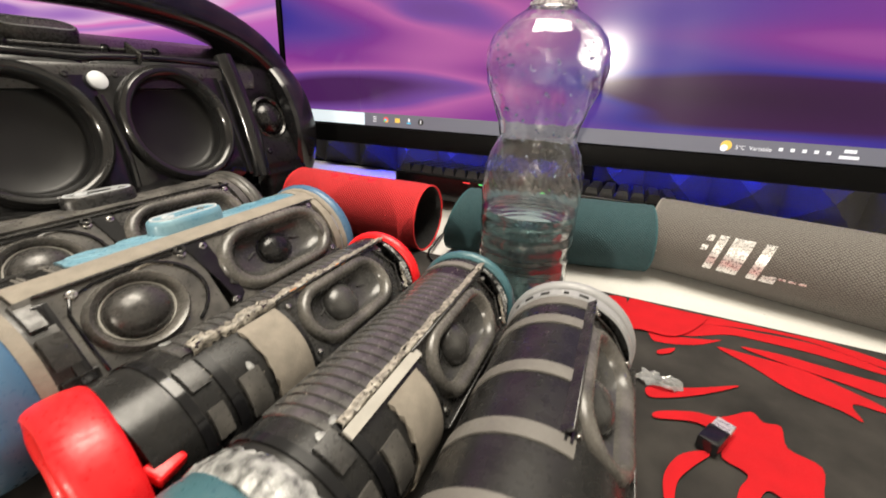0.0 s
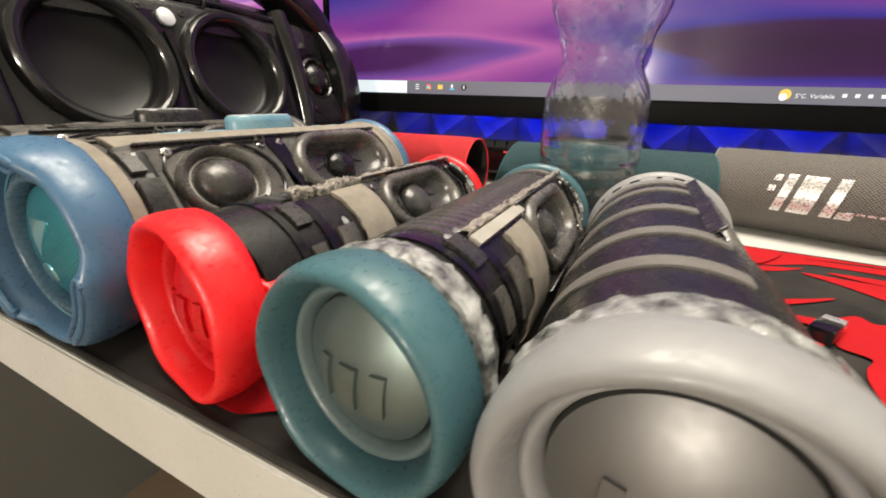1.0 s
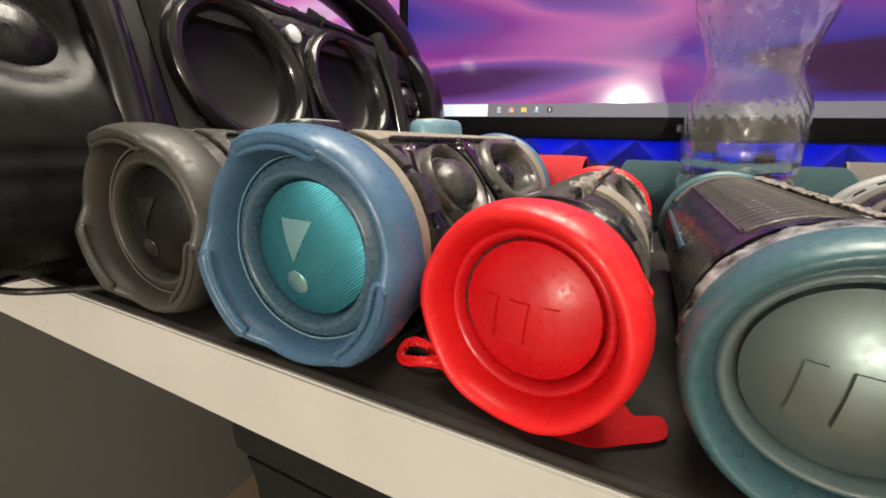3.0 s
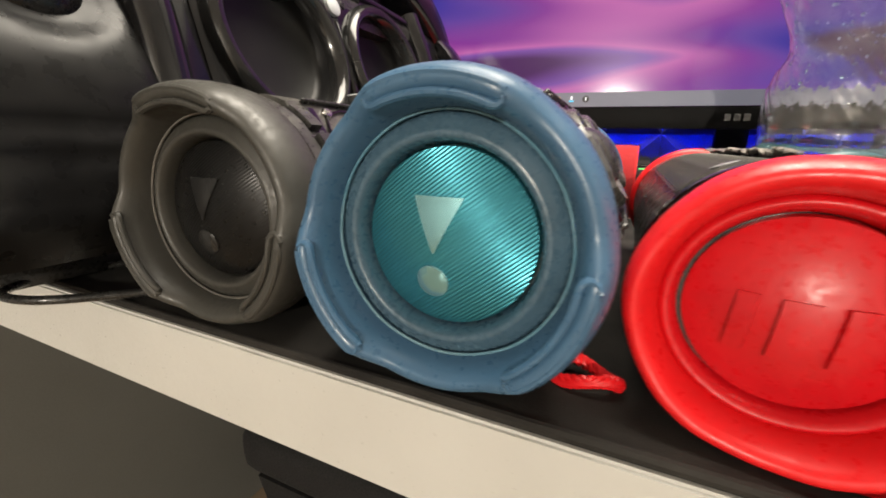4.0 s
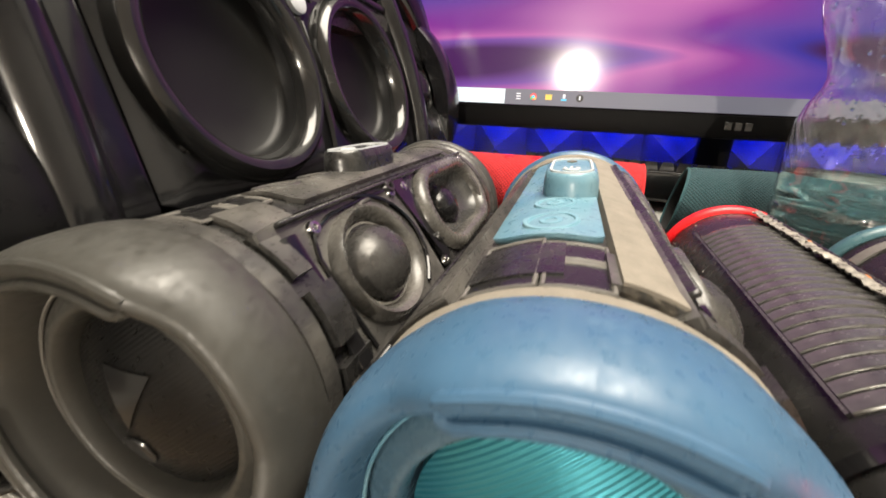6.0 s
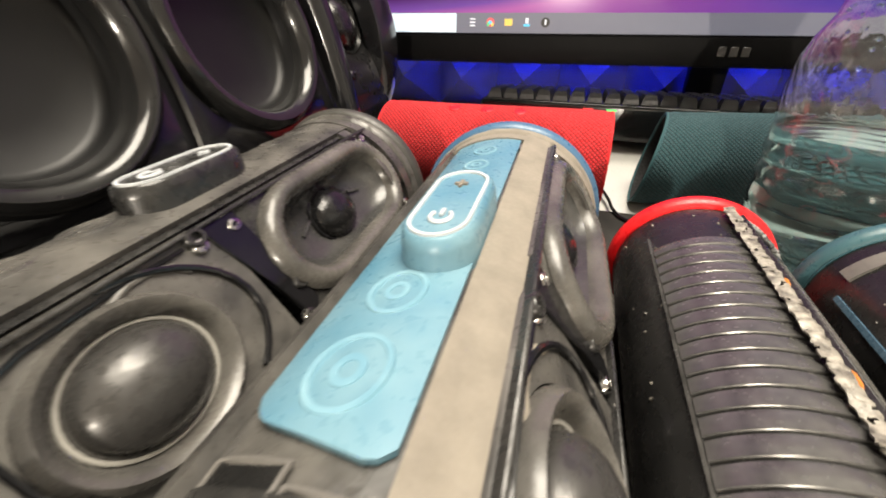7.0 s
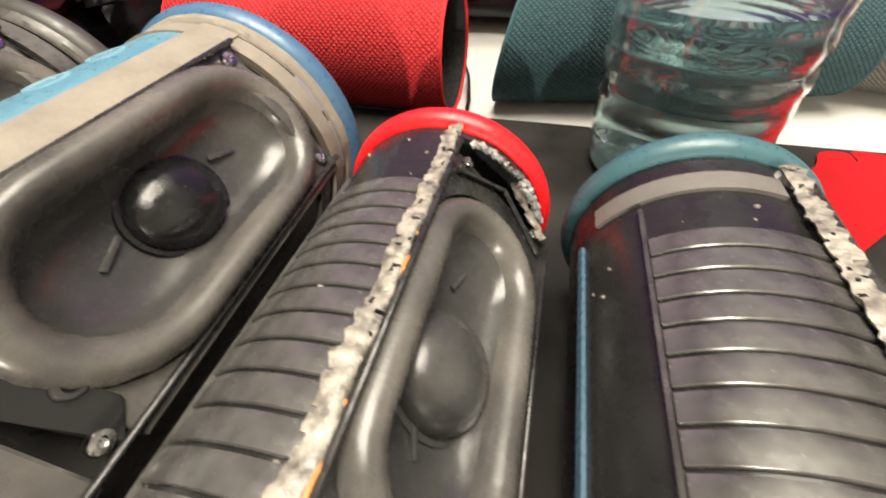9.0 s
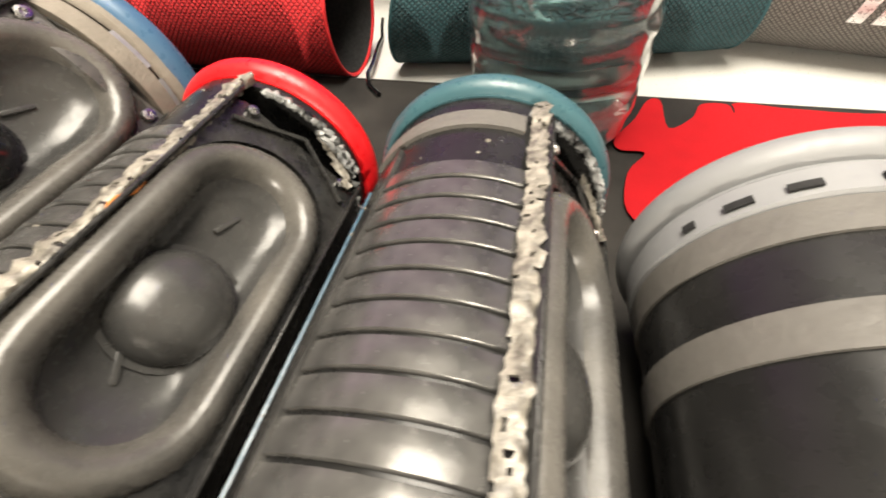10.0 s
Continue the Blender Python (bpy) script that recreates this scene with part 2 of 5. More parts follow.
FILM = material("clear_plastic_film", (0.9, 0.92, 0.92), 0.12, bump=0.0, clear=0.85, spread=0.05)
SCREEN = wallpaper("screen_picture", 3.1)
SCREEN_B = wallpaper("screen_picture_side", 8.6, 0.0, [(0.30, (0.30, 0.08, 0.50)), (0.42, (0.62, 0.14, 0.55)), (0.47, (0.85, 0.34, 0.70)), (0.50, (0.45, 0.20, 0.62)),
                                                      (0.55, (0.80, 0.20, 0.60)), (0.58, (0.90, 0.52, 0.80)), (0.63, (0.34, 0.12, 0.55)), (0.72, (0.2, 0.05, 0.4))], 0.95)
TASKBAR = glowing("taskbar_glow", (0.24, 0.25, 0.33), 0.36)
SEARCH = glowing("search_field_glow", (0.8, 0.9, 0.95), 0.95)
ICON_W = glowing("icon_white_glow", (0.9, 0.9, 0.95), 0.9)
ICON_Y = glowing("icon_yellow_glow", (0.9, 0.6, 0.1), 0.9)
ICON_B = glowing("icon_blue_glow", (0.1, 0.6, 0.9), 0.9)
ICON_G = glowing("icon_green_glow", (0.1, 0.6, 0.2), 0.9)
ICON_R = glowing("icon_red_glow", (0.9, 0.1, 0.1), 0.9)
ICON_K = glowing("icon_dark_glow", (0.01, 0.01, 0.01), 0.5)
LED_BLUE = glowing("blue_led_glow", (0.003, 0.012, 1.0), 480.0)
FLASH_GLOW = glowing("flash_standin_glow", (1.0, 0.9, 0.75), 14.0)
KEY_RED = glowing("red_key_light", (1.0, 0.05, 0.05), 1.2)
KEY_GREEN = glowing("green_key_light", (0.15, 1.0, 0.2), 1.0)

# ---- mesh helpers ----


def link(name, bm, mat, parent=None, label="", smooth=40):
    me = bpy.data.meshes.new(name)
    bmesh.ops.recalc_face_normals(bm, faces=bm.faces)
    bm.to_mesh(me)
    bm.free()
    me.materials.append(mat)
    if smooth:
        me.shade_smooth()
        me.set_sharp_from_angle(angle=radians(smooth))
    ob = new(name, me)
    ob.parent = parent
    if label:
        tagged(ob, label)
    return ob


part = link


def thing(name, m, label, category, group="", kind=""):
    ob = new(name)
    ob.matrix_basis = m
    return tagged(ob, label, category, group, kind)


def shared(name, mesh_of, parent, m):
    ob = new(name, mesh_of.data)
    ob.parent = parent
    ob.matrix_basis = m
    return ob


def loft(bm, loops, closed=True, cap0=False, cap1=False):
    rows = [[bm.verts.new(p) for p in lp] for lp in loops]
    n = len(rows[0])
    for a, b in zip(rows, rows[1:]):
        for i in range(n if closed else n - 1):
            j = (i + 1) % n
            bm.faces.new((a[i], a[j], b[j], b[i]))
    if cap0:
        bm.faces.new(rows[0])
    if cap1:
        bm.faces.new(rows[-1])
    return rows


def lathe(bm, profile, axis="y", seg=64, mod=None, m=None, cap0=False, cap1=False):
    loops = []
    for r, h in profile:
        lp = []
        for i in range(seg):
            a = 2 * math.pi * i / seg
            q = r * (mod(a, r, h) if mod else 1)
            c, s = q * math.cos(a), q * math.sin(a)
            p = Vector((c, h, s) if axis == "y" else (c, s, h) if axis == "z" else (h, c, s))
            lp.append(m @ p if m else p)
        loops.append(lp)
    loft(bm, loops, cap0=cap0, cap1=cap1)
    return bm


def box(bm, size, m=None, bevel=0.0, seg=2):
    mm = (m or Matrix()) @ Matrix.Diagonal((*size, 1))
    made = bmesh.ops.create_cube(bm, size=1, matrix=mm)
    if bevel:
        edges = list({e for v in made["verts"] for e in v.link_edges})
        bmesh.ops.bevel(bm, geom=edges, offset=bevel, segments=seg, affect="EDGES", profile=0.6)
    return bm


def tube(bm, points, radius, seg=10, closed=False, wobble=0.0, rng=None):
    pts = [Vector(p) for p in points]
    n = len(pts)
    loops = []
    up = Vector((0.13, 0.2, 1)).normalized()
    for i, p in enumerate(pts):
        a, b = (pts[(i - 1) % n], pts[(i + 1) % n]) if closed else (pts[max(0, i - 1)], pts[min(n - 1, i + 1)])
        d = (b - a).normalized()
        s = d.cross(up).normalized()
        t = s.cross(d)
        r0 = radius(i / (n - 1)) if callable(radius) else radius
        lp = []
        for k in range(seg):
            r = r0 * (1 + (rng.uniform(-wobble, wobble) if rng else 0))
            lp.append(p + s * r * math.cos(2 * math.pi * k / seg) + t * r * math.sin(2 * math.pi * k / seg))
        loops.append(lp)
    if closed:
        loops.append(loops[0])
        rows = [[bm.verts.new(q) for q in lp] for lp in loops[:-1]]
        rows.append(rows[0])
        for a, b in zip(rows, rows[1:]):
            for k in range(seg):
                j = (k + 1) % seg
                bm.faces.new((a[k], a[j], b[j], b[k]))
    else:
        loft(bm, loops, cap0=True, cap1=True)
    return bm


def arc_patch(bm, r, a0, a1, y0, y1, thick, n=12, wave=None):
    """A curved plate on a cylinder about the y axis, angles in degrees from +x towards +z."""
    loops = []
    for y, rr in ((y0, r), (y0, r + thick), (y1, r + thick), (y1, r)):
        lp = []
        for i in range(n + 1):
            a = radians(a0 + (a1 - a0) * i / n)
            yy = y + (wave(i) if wave and y == y0 else 0)
            lp.append((rr * math.cos(a), yy, rr * math.sin(a)))
        loops.append(lp)
    rows = [[bm.verts.new(p) for p in lp] for lp in loops]
    for k in range(4):
        a, b = rows[k], rows[(k + 1) % 4]
        for i in range(n):
            bm.faces.new((a[i], a[i + 1], b[i + 1], b[i]))
    bm.faces.new([r_[0] for r_ in rows])
    bm.faces.new([r_[-1] for r_ in rows])
    return bm


def stadium(a, r, h, n=12):
    """A loop of half straight length a and end radius r, at height h."""
    out = []
    for k in range(2 * n):
        ang = -math.pi / 2 + math.pi * (k if k < n else k) / (n - 1) if k < n else math.pi / 2 + math.pi * (k - n) / (n - 1)
        out.append(Vector(((a if k < n else -a) + r * math.cos(ang), r * math.sin(ang), h)))
    return out


def baffle_frame(theta):
    """Local x along the speaker, y up its face, z out of the face."""
    c, s = math.cos(radians(theta)), math.sin(radians(theta))
    return Matrix(((0, -s, c, 0), (1, 0, 0, 0), (0, c, s, 0), (0, 0, 0, 1)))


def screw(parent, m, r=0.0022, mat=None):
    bm = bmesh.new()
    lathe(bm, [(r * 1.25, -0.001), (r * 1.2, 0.0004), (r, 0.0012), (r * 0.5, 0.0014), (r * 0.42, 0.0006), (0.0001, 0.0005)], "z", 12, m=m)
    return part("screw", bm, mat or SCREW, parent, "small black screw head" if mat else "small bright screw head")


def racetrack(parent, m, a, r, depth, dome_r, shift=0.0, dome_mat=None):
    """An oval driver: surround roll, cone and dome."""
    bm = bmesh.new()
    loops = [stadium(a, r, 0.0), stadium(a, r - 0.0004, 0.0020), stadium(a, r - 0.0016, 0.0040), stadium(a, r - 0.0034, 0.0052), stadium(a, r - 0.0050, 0.0055),
             stadium(a, r - 0.0066, 0.0050), stadium(a, r - 0.0084, 0.0034), stadium(a, r - 0.0096, 0.0008), stadium(a, r - 0.0102, -0.0018)]
    loft(bm, [[m @ p for p in lp] for lp in loops])
    sur = part("surround", bm, SURROUND, parent)
    bm = bmesh.new()
    ri = r - 0.0100
    loops = []
    for f, h in ((1, -0.0012), (0.93, -depth * 0.45), (0.8, -depth * 0.75), (0.6, -depth * 0.92), (0.42, -depth)):
        loops.append([m @ p for p in stadium(a * f, ri * f, h)])
    loft(bm, loops, cap1=True)
    cone = part("cone", bm, CONE, parent)
    bm = bmesh.new()
    mm = m @ Matrix.Translation((shift, 0, -depth))
    lathe(bm, [(dome_r * 1.12, 0.0002), (dome_r * 1.1, 0.0012), (dome_r, 0.0012)] +
          [(dome_r * math.cos(t), 0.001 + dome_r * 0.62 * math.sin(t)) for t in (0.15, 0.4, 0.7, 1.0, 1.25, 1.5)] , "z", 32, m=mm, cap1=True)
    part("dust_cap", bm, dome_mat or DOME, parent)
    for x, ang in ((-a * 0.9, 25), (a * 0.95, -20)):
        bm = bmesh.new()
        box(bm, (0.009, 0.0018, 0.0014), m @ Matrix.Translation((x, 0.002, -depth * 0.86)) @ pose(0, 0, 0, 0, 0, ang), 0.0007, 2)
        part("lead_wire", bm, CONE, parent)


def tweeter(parent, m, r):
    bm = bmesh.new()
    lathe(bm, [(r * 1.55, -0.001), (r * 1.53, 0.002), (r * 1.42, 0.0042), (r * 1.3, 0.0034), (r * 1.18, 0.0002), (r * 1.12, -0.003), (r * 1.08, -0.0035),
               (r * 1.05, -0.001), (r, -0.0012)], "z", 40, m=m)
    part("horn", bm, SURROUND, parent)
    bm = bmesh.new()
    lathe(bm, [(r * math.cos(t), -0.0015 + r * 0.75 * math.sin(t)) for t in (0, 0.15, 0.35, 0.6, 0.85, 1.1, 1.35, 1.54)], "z", 40, m=m, cap1=True)
    part("dome", bm, TWEET, parent, "satin metallic dome")
    # Thin pale ring that paints the highlight along the dome's edge.
    bm = bmesh.new()
    tube(bm, [m @ Vector((r * 1.1 * math.cos(t), r * 1.1 * math.sin(t), -0.0012)) for t in [2 * math.pi * i / 40 for i in range(40)]], 0.0006, 6, True)
    part("edge_highlight_ring", bm, PALE_STRIP, parent)


def section(r, d, theta, n=56):
    """A round cross-section with a flat at distance d on the side theta."""
    nx, nz = math.cos(radians(theta)), math.sin(radians(theta))
    out = []
    for i in range(n):
        a = 2 * math.pi * i / n
        x, z = r * math.cos(a), r * math.sin(a)
        k = x * nx + z * nz
        if k > d:
            x, z = x - (k - d) * nx, z - (k - d) * nz
        out.append((x, z))
    return out


def hull(bm, r, d, theta, stations):
    loops = [[(x * f, y, z * f) for x, z in section(r, d, theta)] for y, f in stations]
    loft(bm, loops, cap0=True, cap1=True)


def channel(bm, r, w, d, theta, y0, y1, n=44):
    """A round tube wall with an open channel of half width w, its floor at distance d on the side theta."""
    th, beta = radians(theta), math.asin(w / r)
    pts = []
    for i in range(n + 1):
        a = th + beta + (2 * math.pi - 2 * beta) * i / n
        pts.append((r * math.cos(a), r * math.sin(a)))
    c, q = math.cos(th), math.sin(th)
    pts += [(d * c + w * q, d * q - w * c), (d * c - w * q, d * q + w * c)]
    loft(bm, [[(x, y, z) for x, z in pts] for y in (y0, y1)], cap0=True, cap1=True)


def driver_plate(parent, m, hx, hy, a, r, depth, mat):
    """A flat plate with a stadium opening and side walls."""
    n = 24
    hole = stadium(a, r, 0.0, n)
    outer = []
    for p in hole:
        k = min(hx / max(abs(p.x), 1e-6), hy / max(abs(p.y), 1e-6))
        outer.append(Vector((p.x * k, p.y * k, 0)))
    dn = Vector((0, 0, -depth))
    lip = Vector((0, 0, -0.0006))
    bm = bmesh.new()
    loft(bm, [[m @ (p + dn) for p in outer], [m @ (p + lip) for p in outer], [m @ (p * 0.985) for p in outer], [m @ p for p in hole], [m @ (p + dn) for p in hole]])
    return part("baffle", bm, mat, parent)


def capsule_loop(rad, span, half, y, centre, n=10):
    """The outline of a bent slot on the face of a ring."""
    pts = []
    for i in range(n + 1):
        a = radians(centre - span + 2 * span * i / n)
        pts.append(((rad + half) * math.cos(a), y, (rad + half) * math.sin(a)))
    for i in range(1, 5):
        t = math.pi * i / 5
        a = radians(centre + span) + half / rad * math.sin(t)
        q = rad + half * math.cos(t)
        pts.append((q * math.cos(a), y, q * math.sin(a)))
    for i in range(n + 1):
        a = radians(centre + span - 2 * span * i / n)
        pts.append(((rad - half) * math.cos(a), y, (rad - half) * math.sin(a)))
    for i in range(1, 5):
        t = math.pi * i / 5
        a = radians(centre - span) - half / rad * math.sin(t)
        q = rad - half * math.cos(t)
        pts.append((q * math.cos(a), y, q * math.sin(a)))
    return pts


def end_cap(parent, R, width, rubber, inner, disc, big, lobes=None, word="", emblem=None, skew=0.0):
    """The rubber end: rolled bumper ring, sunk surround and domed radiator disc; its face looks towards -y."""
    T = Matrix.Translation((0, 0.012, 0)) @ pose(0, 0, 0, 0, 0, skew) @ Matrix.Translation((0, -0.012, 0))

    def swell(a):
        """1 on the moulded lobes, 0 between them."""
        if big:
            off = min(abs((math.degrees(a) - c + 180) % 360 - 180) for c in (90, 210, 330))
            t = max(0.0, min(1.0, (42 - off) / 22))
        else:
            t = 0.5 + 0.5 * math.cos(6 * a + 0.6)
        return t * t * (3 - 2 * t)

    lift, grow = (0.0042, 0.022) if big else (0.0007, 0.013 if skew < -9 else 0.005)

    def ring(profile, seg=96, wave=True):
        loops = []
        for r, h in profile:
            lp = []
            for i in range(seg):
                a = 2 * math.pi * i / seg
                k = swell(a) if wave else 0.0
                face = max(0.0, min(1.0, (0.013 - h) / 0.008)) * max(0.0, min(1.0, (r / R - 0.74) / 0.08))
                q = r * (1 + grow * (k - 0.5) * max(0.0, min(1.0, (r / R - 0.74) / 0.1)))
                lp.append(T @ Vector((q * math.cos(a), h - lift * (k - 0.35) * face, q * math.sin(a))))
            loops.append(lp)
        return loops

    bm = bmesh.new()
    prof = [(0.86, width), (0.95, width), (0.985, width - 0.002), (1.0, width * 0.68), (1.003, width * 0.5), (0.995, 0.0065), (0.975, 0.0032), (0.945, 0.0011), (0.905, 0.0),
            (0.865, 0.0007), (0.83, 0.0030), (0.80, 0.0062), (0.782, 0.0094), (0.77, 0.0125)]
    loft(bm, ring([(R * r, h) for r, h in prof]))
    bump = part("bumper", bm, rubber, parent, smooth=60)
    if lobes:
        for ang in lobes:
            bm = bmesh.new()
            pts = []
            for x, y, z in capsule_loop(R * 0.885, 23, R * 0.048, 0.0, ang):
                pts.append((x, 0.0012 - lift * (swell(math.atan2(z, x)) - 0.35), z))
            tube(bm, pts, 0.0013, 8, True)
            bm.transform(T)
            part("moulded_ridge", bm, rubber, bump)
    bm = bmesh.new()
    d = 0.575 if big else 0.64
    if big:
        prof = [(0.785, 0.0135), (0.76, 0.0105), (0.735, 0.0095), (0.70, 0.0088), (0.665, 0.0078), (0.64, 0.0072), (0.615, 0.0080), (0.597, 0.0105), (0.585, 0.0150), (0.575, 0.0215)]
    else:
        prof = [(0.79, 0.0135), (0.765, 0.0115), (0.74, 0.0105), (0.715, 0.0105), (0.69, 0.0120), (0.66, 0.0150), (0.64, 0.0215)]
    loft(bm, ring([(R * r, h) for r, h in prof], 80, False))
    ring_part = part("radiator_surround", bm, inner, parent, smooth=60)
    if big:
        # thin pale line where bumper and surround meet
        bm = bmesh.new()
        tube(bm, [T @ Vector((R * 0.772 * (1 + 0.012 * (swell(a) - 0.5)) * math.cos(a), 0.0098, R * 0.772 * (1 + 0.012 * (swell(a) - 0.5)) * math.sin(a))) for a in [2 * math.pi * i / 72 for i in range(72)]], 0.0005, 6, True)
        part("pale_edge_ring", bm, BLUE_PANEL if rubber is BLUE_RUBBER else GREY_TAPE_AND_EDGE, ring_part, "thin pale line inside the bumper")
    top, rise = (0.0062, 0.0062) if big else (0.0065, 0.0080)

    def dome(x, z):
        return top + rise * min(1.0, math.hypot(x, z) / (R * d)) ** 2

    bm = bmesh.new()
    lathe(bm, [(R * d * 1.0, top + rise + 0.004)] + [(R * d * f, top + rise * f * f) for f in (0.985, 0.95, 0.9, 0.8, 0.7, 0.6, 0.5, 0.4, 0.3, 0.2, 0.12, 0.02)],
          "y", 64, None, T, cap1=True)
    rad = part("radiator_disc", bm, disc, parent)
    if emblem:
        bm = bmesh.new()
        a, b, c = Vector((-0.0096, 0.0140)), Vector((0.0070, 0.0140)), Vector((-0.0022, -0.0042))
        n = 8
        rows = []
        for i in range(n + 1):
            row = []
            for k in range(n + 1):
                p = a.lerp(b, k / n).lerp(c, i / n * 0.97)
                row.append(bm.verts.new(T @ Vector((p.x, dome(p.x, p.y) - 0.0006, p.y))))
            rows.append(row)
        for p, q in zip(rows, rows[1:]):
            for k in range(n):
                bm.faces.new((p[k], p[k + 1], q[k + 1], q[k]))
        bm.normal_update()
        bmesh.ops.solidify(bm, geom=bm.faces[:], thickness=-0.0006)
        part("emblem", bm, emblem, rad, "shiny triangular emblem", smooth=30)
        bm = bmesh.new()
        cx, cz = -0.0030, -0.0134
        loops = [[T @ Vector((cx + q * math.cos(t), dome(cx + q * math.cos(t), cz + q * math.sin(t)) + h, cz + q * math.sin(t))) for t in [2 * math.pi * i / 28 for i in range(28)]]
                 for q, h in ((0.0056, 0.0004), (0.0056, -0.0004), (0.0052, -0.0007), (0.002, -0.0007))]
        loft(bm, loops, cap1=True)
        part("emblem", bm, emblem, rad, "shiny round emblem")
    if word:
        for x, w in ((-0.0120, 0.0045), (-0.001, 0.0075), (0.0105, 0.0055)):
            bm = bmesh.new()
            n, h = 6, 0.0165
            rows = [[bm.verts.new(T @ Vector((x + w * (k / 3 - 0.5) + 0.1 * h * (i / n - 0.5), dome(x + w * (k / 3 - 0.5), h * (i / n - 0.5) - 0.002) - 0.0016, h * (i / n - 0.5) - 0.002))) for k in range(4)] for i in range(n + 1)]
            for p, q in zip(rows, rows[1:]):
                for k in range(3):
                    bm.faces.new((p[k], p[k + 1], q[k + 1], q[k]))
            bm.normal_update()
            bmesh.ops.solidify(bm, geom=bm.faces[:], thickness=0.0019)
            part("raised_logo", bm, disc, rad, smooth=30)
    return bump


# ---- room and desk ----
def slab(name, size, centre, mat, label, category, bevel=0.0, rz=0.0):
    bm = bmesh.new()
    box(bm, size, None, bevel)
    ob = link(name, bm, mat)
    ob.matrix_basis = pose(*centre, 0, 0, rz)
    return tagged(ob, label, category, kind="structure")


X0, X1, Y0, Y1, Z0 = -1.45, 1.6, -6.2, 1.06, -0.75
slab("floor", (X1 - X0 + 0.2, Y1 - Y0 + 0.2, 0.1), ((X0 + X1) / 2, (Y0 + Y1) / 2, Z0 - 0.05), FLOOR, "tan wooden floor under the desk", "floor")
slab("ceiling", (X1 - X0 + 0.2, Y1 - Y0 + 0.2, 0.1), ((X0 + X1) / 2, (Y0 + Y1) / 2, CEIL + 0.05), CEILING, "plain white ceiling of the room", "ceiling")
slab("wall_north", (X1 - X0 + 0.2, 0.1, CEIL - Z0), ((X0 + X1) / 2, Y1 + 0.05, (CEIL + Z0) / 2), WALL, "plain painted wall behind the desk", "wall")
slab("wall_south", (X1 - X0 + 0.2, 0.1, CEIL - Z0), ((X0 + X1) / 2, Y0 - 0.05, (CEIL + Z0) / 2), WALL_BOUNCE, "unseen wall facing the desk, made pale to bounce light", "wall")
slab("wall_west", (0.1, Y1 - Y0, CEIL - Z0), (X0 - 0.05, (Y0 + Y1) / 2, (CEIL + Z0) / 2), WALL, "plain painted wall beside the desk", "wall")
slab("wall_east", (0.1, Y1 - Y0, CEIL - Z0), (X1 + 0.05, (Y0 + Y1) / 2, (CEIL + Z0) / 2), WALL_BOUNCE, "unseen wall across the room, made pale to bounce light", "wall")

def edge_y(x):
    return 0.2125


desk = thing("desk", Matrix(), "white laminate desk with a straight square edge", "desk")
bm = bmesh.new()
outline = [(X0 + 0.01, edge_y(X0)), (1.3, edge_y(1.3)), (1.3, 1.05), (X0 + 0.01, 1.05)]
lo = [bm.verts.new((x, y, -0.046)) for x, y in outline]
hi = [bm.verts.new((x, y, -0.004)) for x, y in outline]
bm.faces.new(lo), bm.faces.new(hi)
for i in range(4):
    bm.faces.new((lo[i], lo[(i + 1) % 4], hi[(i + 1) % 4], hi[i]))
bmesh.ops.bevel(bm, geom=[e for e in bm.edges], offset=0.0012, segments=2, affect="EDGES")
part("desktop", bm, DESK, desk, "white desktop with a thin front edge")
for x in (-0.863, 1.25):
    bm = bmesh.new()
    box(bm, (0.025, 0.82, 0.704), Matrix.Translation((x, 0.63, -0.398)), 0.001, 1)
    part("leg_panel", bm, PANEL_GREY, desk, "grey side panel")

mat_ob = thing("desk_mat", Matrix(), "black cloth desk mat with a red printed creature design", "desk mat")
bm = bmesh.new()
ME = 0.0025
outline = [(-0.472, edge_y(0) + ME), (0.62, edge_y(0) + ME), (0.62, 0.612), (-0.472, 0.612)]
lo = [bm.verts.new((x, y, -0.004)) for x, y in outline]
hi = [bm.verts.new((x, y, 0.0)) for x, y in outline]
bm.faces.new(lo), bm.faces.new(hi)
for i in range(4):
    bm.faces.new((lo[i], lo[(i + 1) % 4], hi[(i + 1) % 4], hi[i]))
part("cloth", bm, MAT, mat_ob)
bm = bmesh.new()
edge_pts = [(x, y, -0.0012) for x, y in outline]
for a, b in zip(edge_pts, edge_pts[1:] + edge_pts[:1]):
    n = 60
    tube(bm, [Vector(a).lerp(Vector(b), i / n) for i in range(n + 1)], lambda t: 0.0017 + 0.0002 * math.sin(t * 400), 8)
part("stitched_edge", bm, MAT, mat_ob, "overstitched black edge")


PRINTS = []


def print_patch(points):
    """A flat red print on the mat, smoothed through its corner points."""
    n = len(points)
    bm = bmesh.new()
    out = []
    for i in range(n):
        p0, p1, p2, p3 = (Vector(points[(i + k) % n]) for k in (-1, 0, 1, 2))
        for t in (0, 0.25, 0.5, 0.75):
            a, b = p1 * 2, (p2 - p0) * t
            c, d = (p0 * 2 - p1 * 5 + p2 * 4 - p3) * t * t, (p1 * 3 - p0 - p2 * 3 + p3) * t ** 3
            out.append((a + b + c + d) / 2)
    z = 0.0005 + 0.0002 * len(PRINTS)
    vs = [bm.verts.new((p.x, p.y, z)) for p in out]
    bm.faces.new(vs)
    bmesh.ops.triangulate(bm, faces=bm.faces)
    PRINTS.append(part("red_print", bm, MAT_RED, mat_ob, smooth=0))


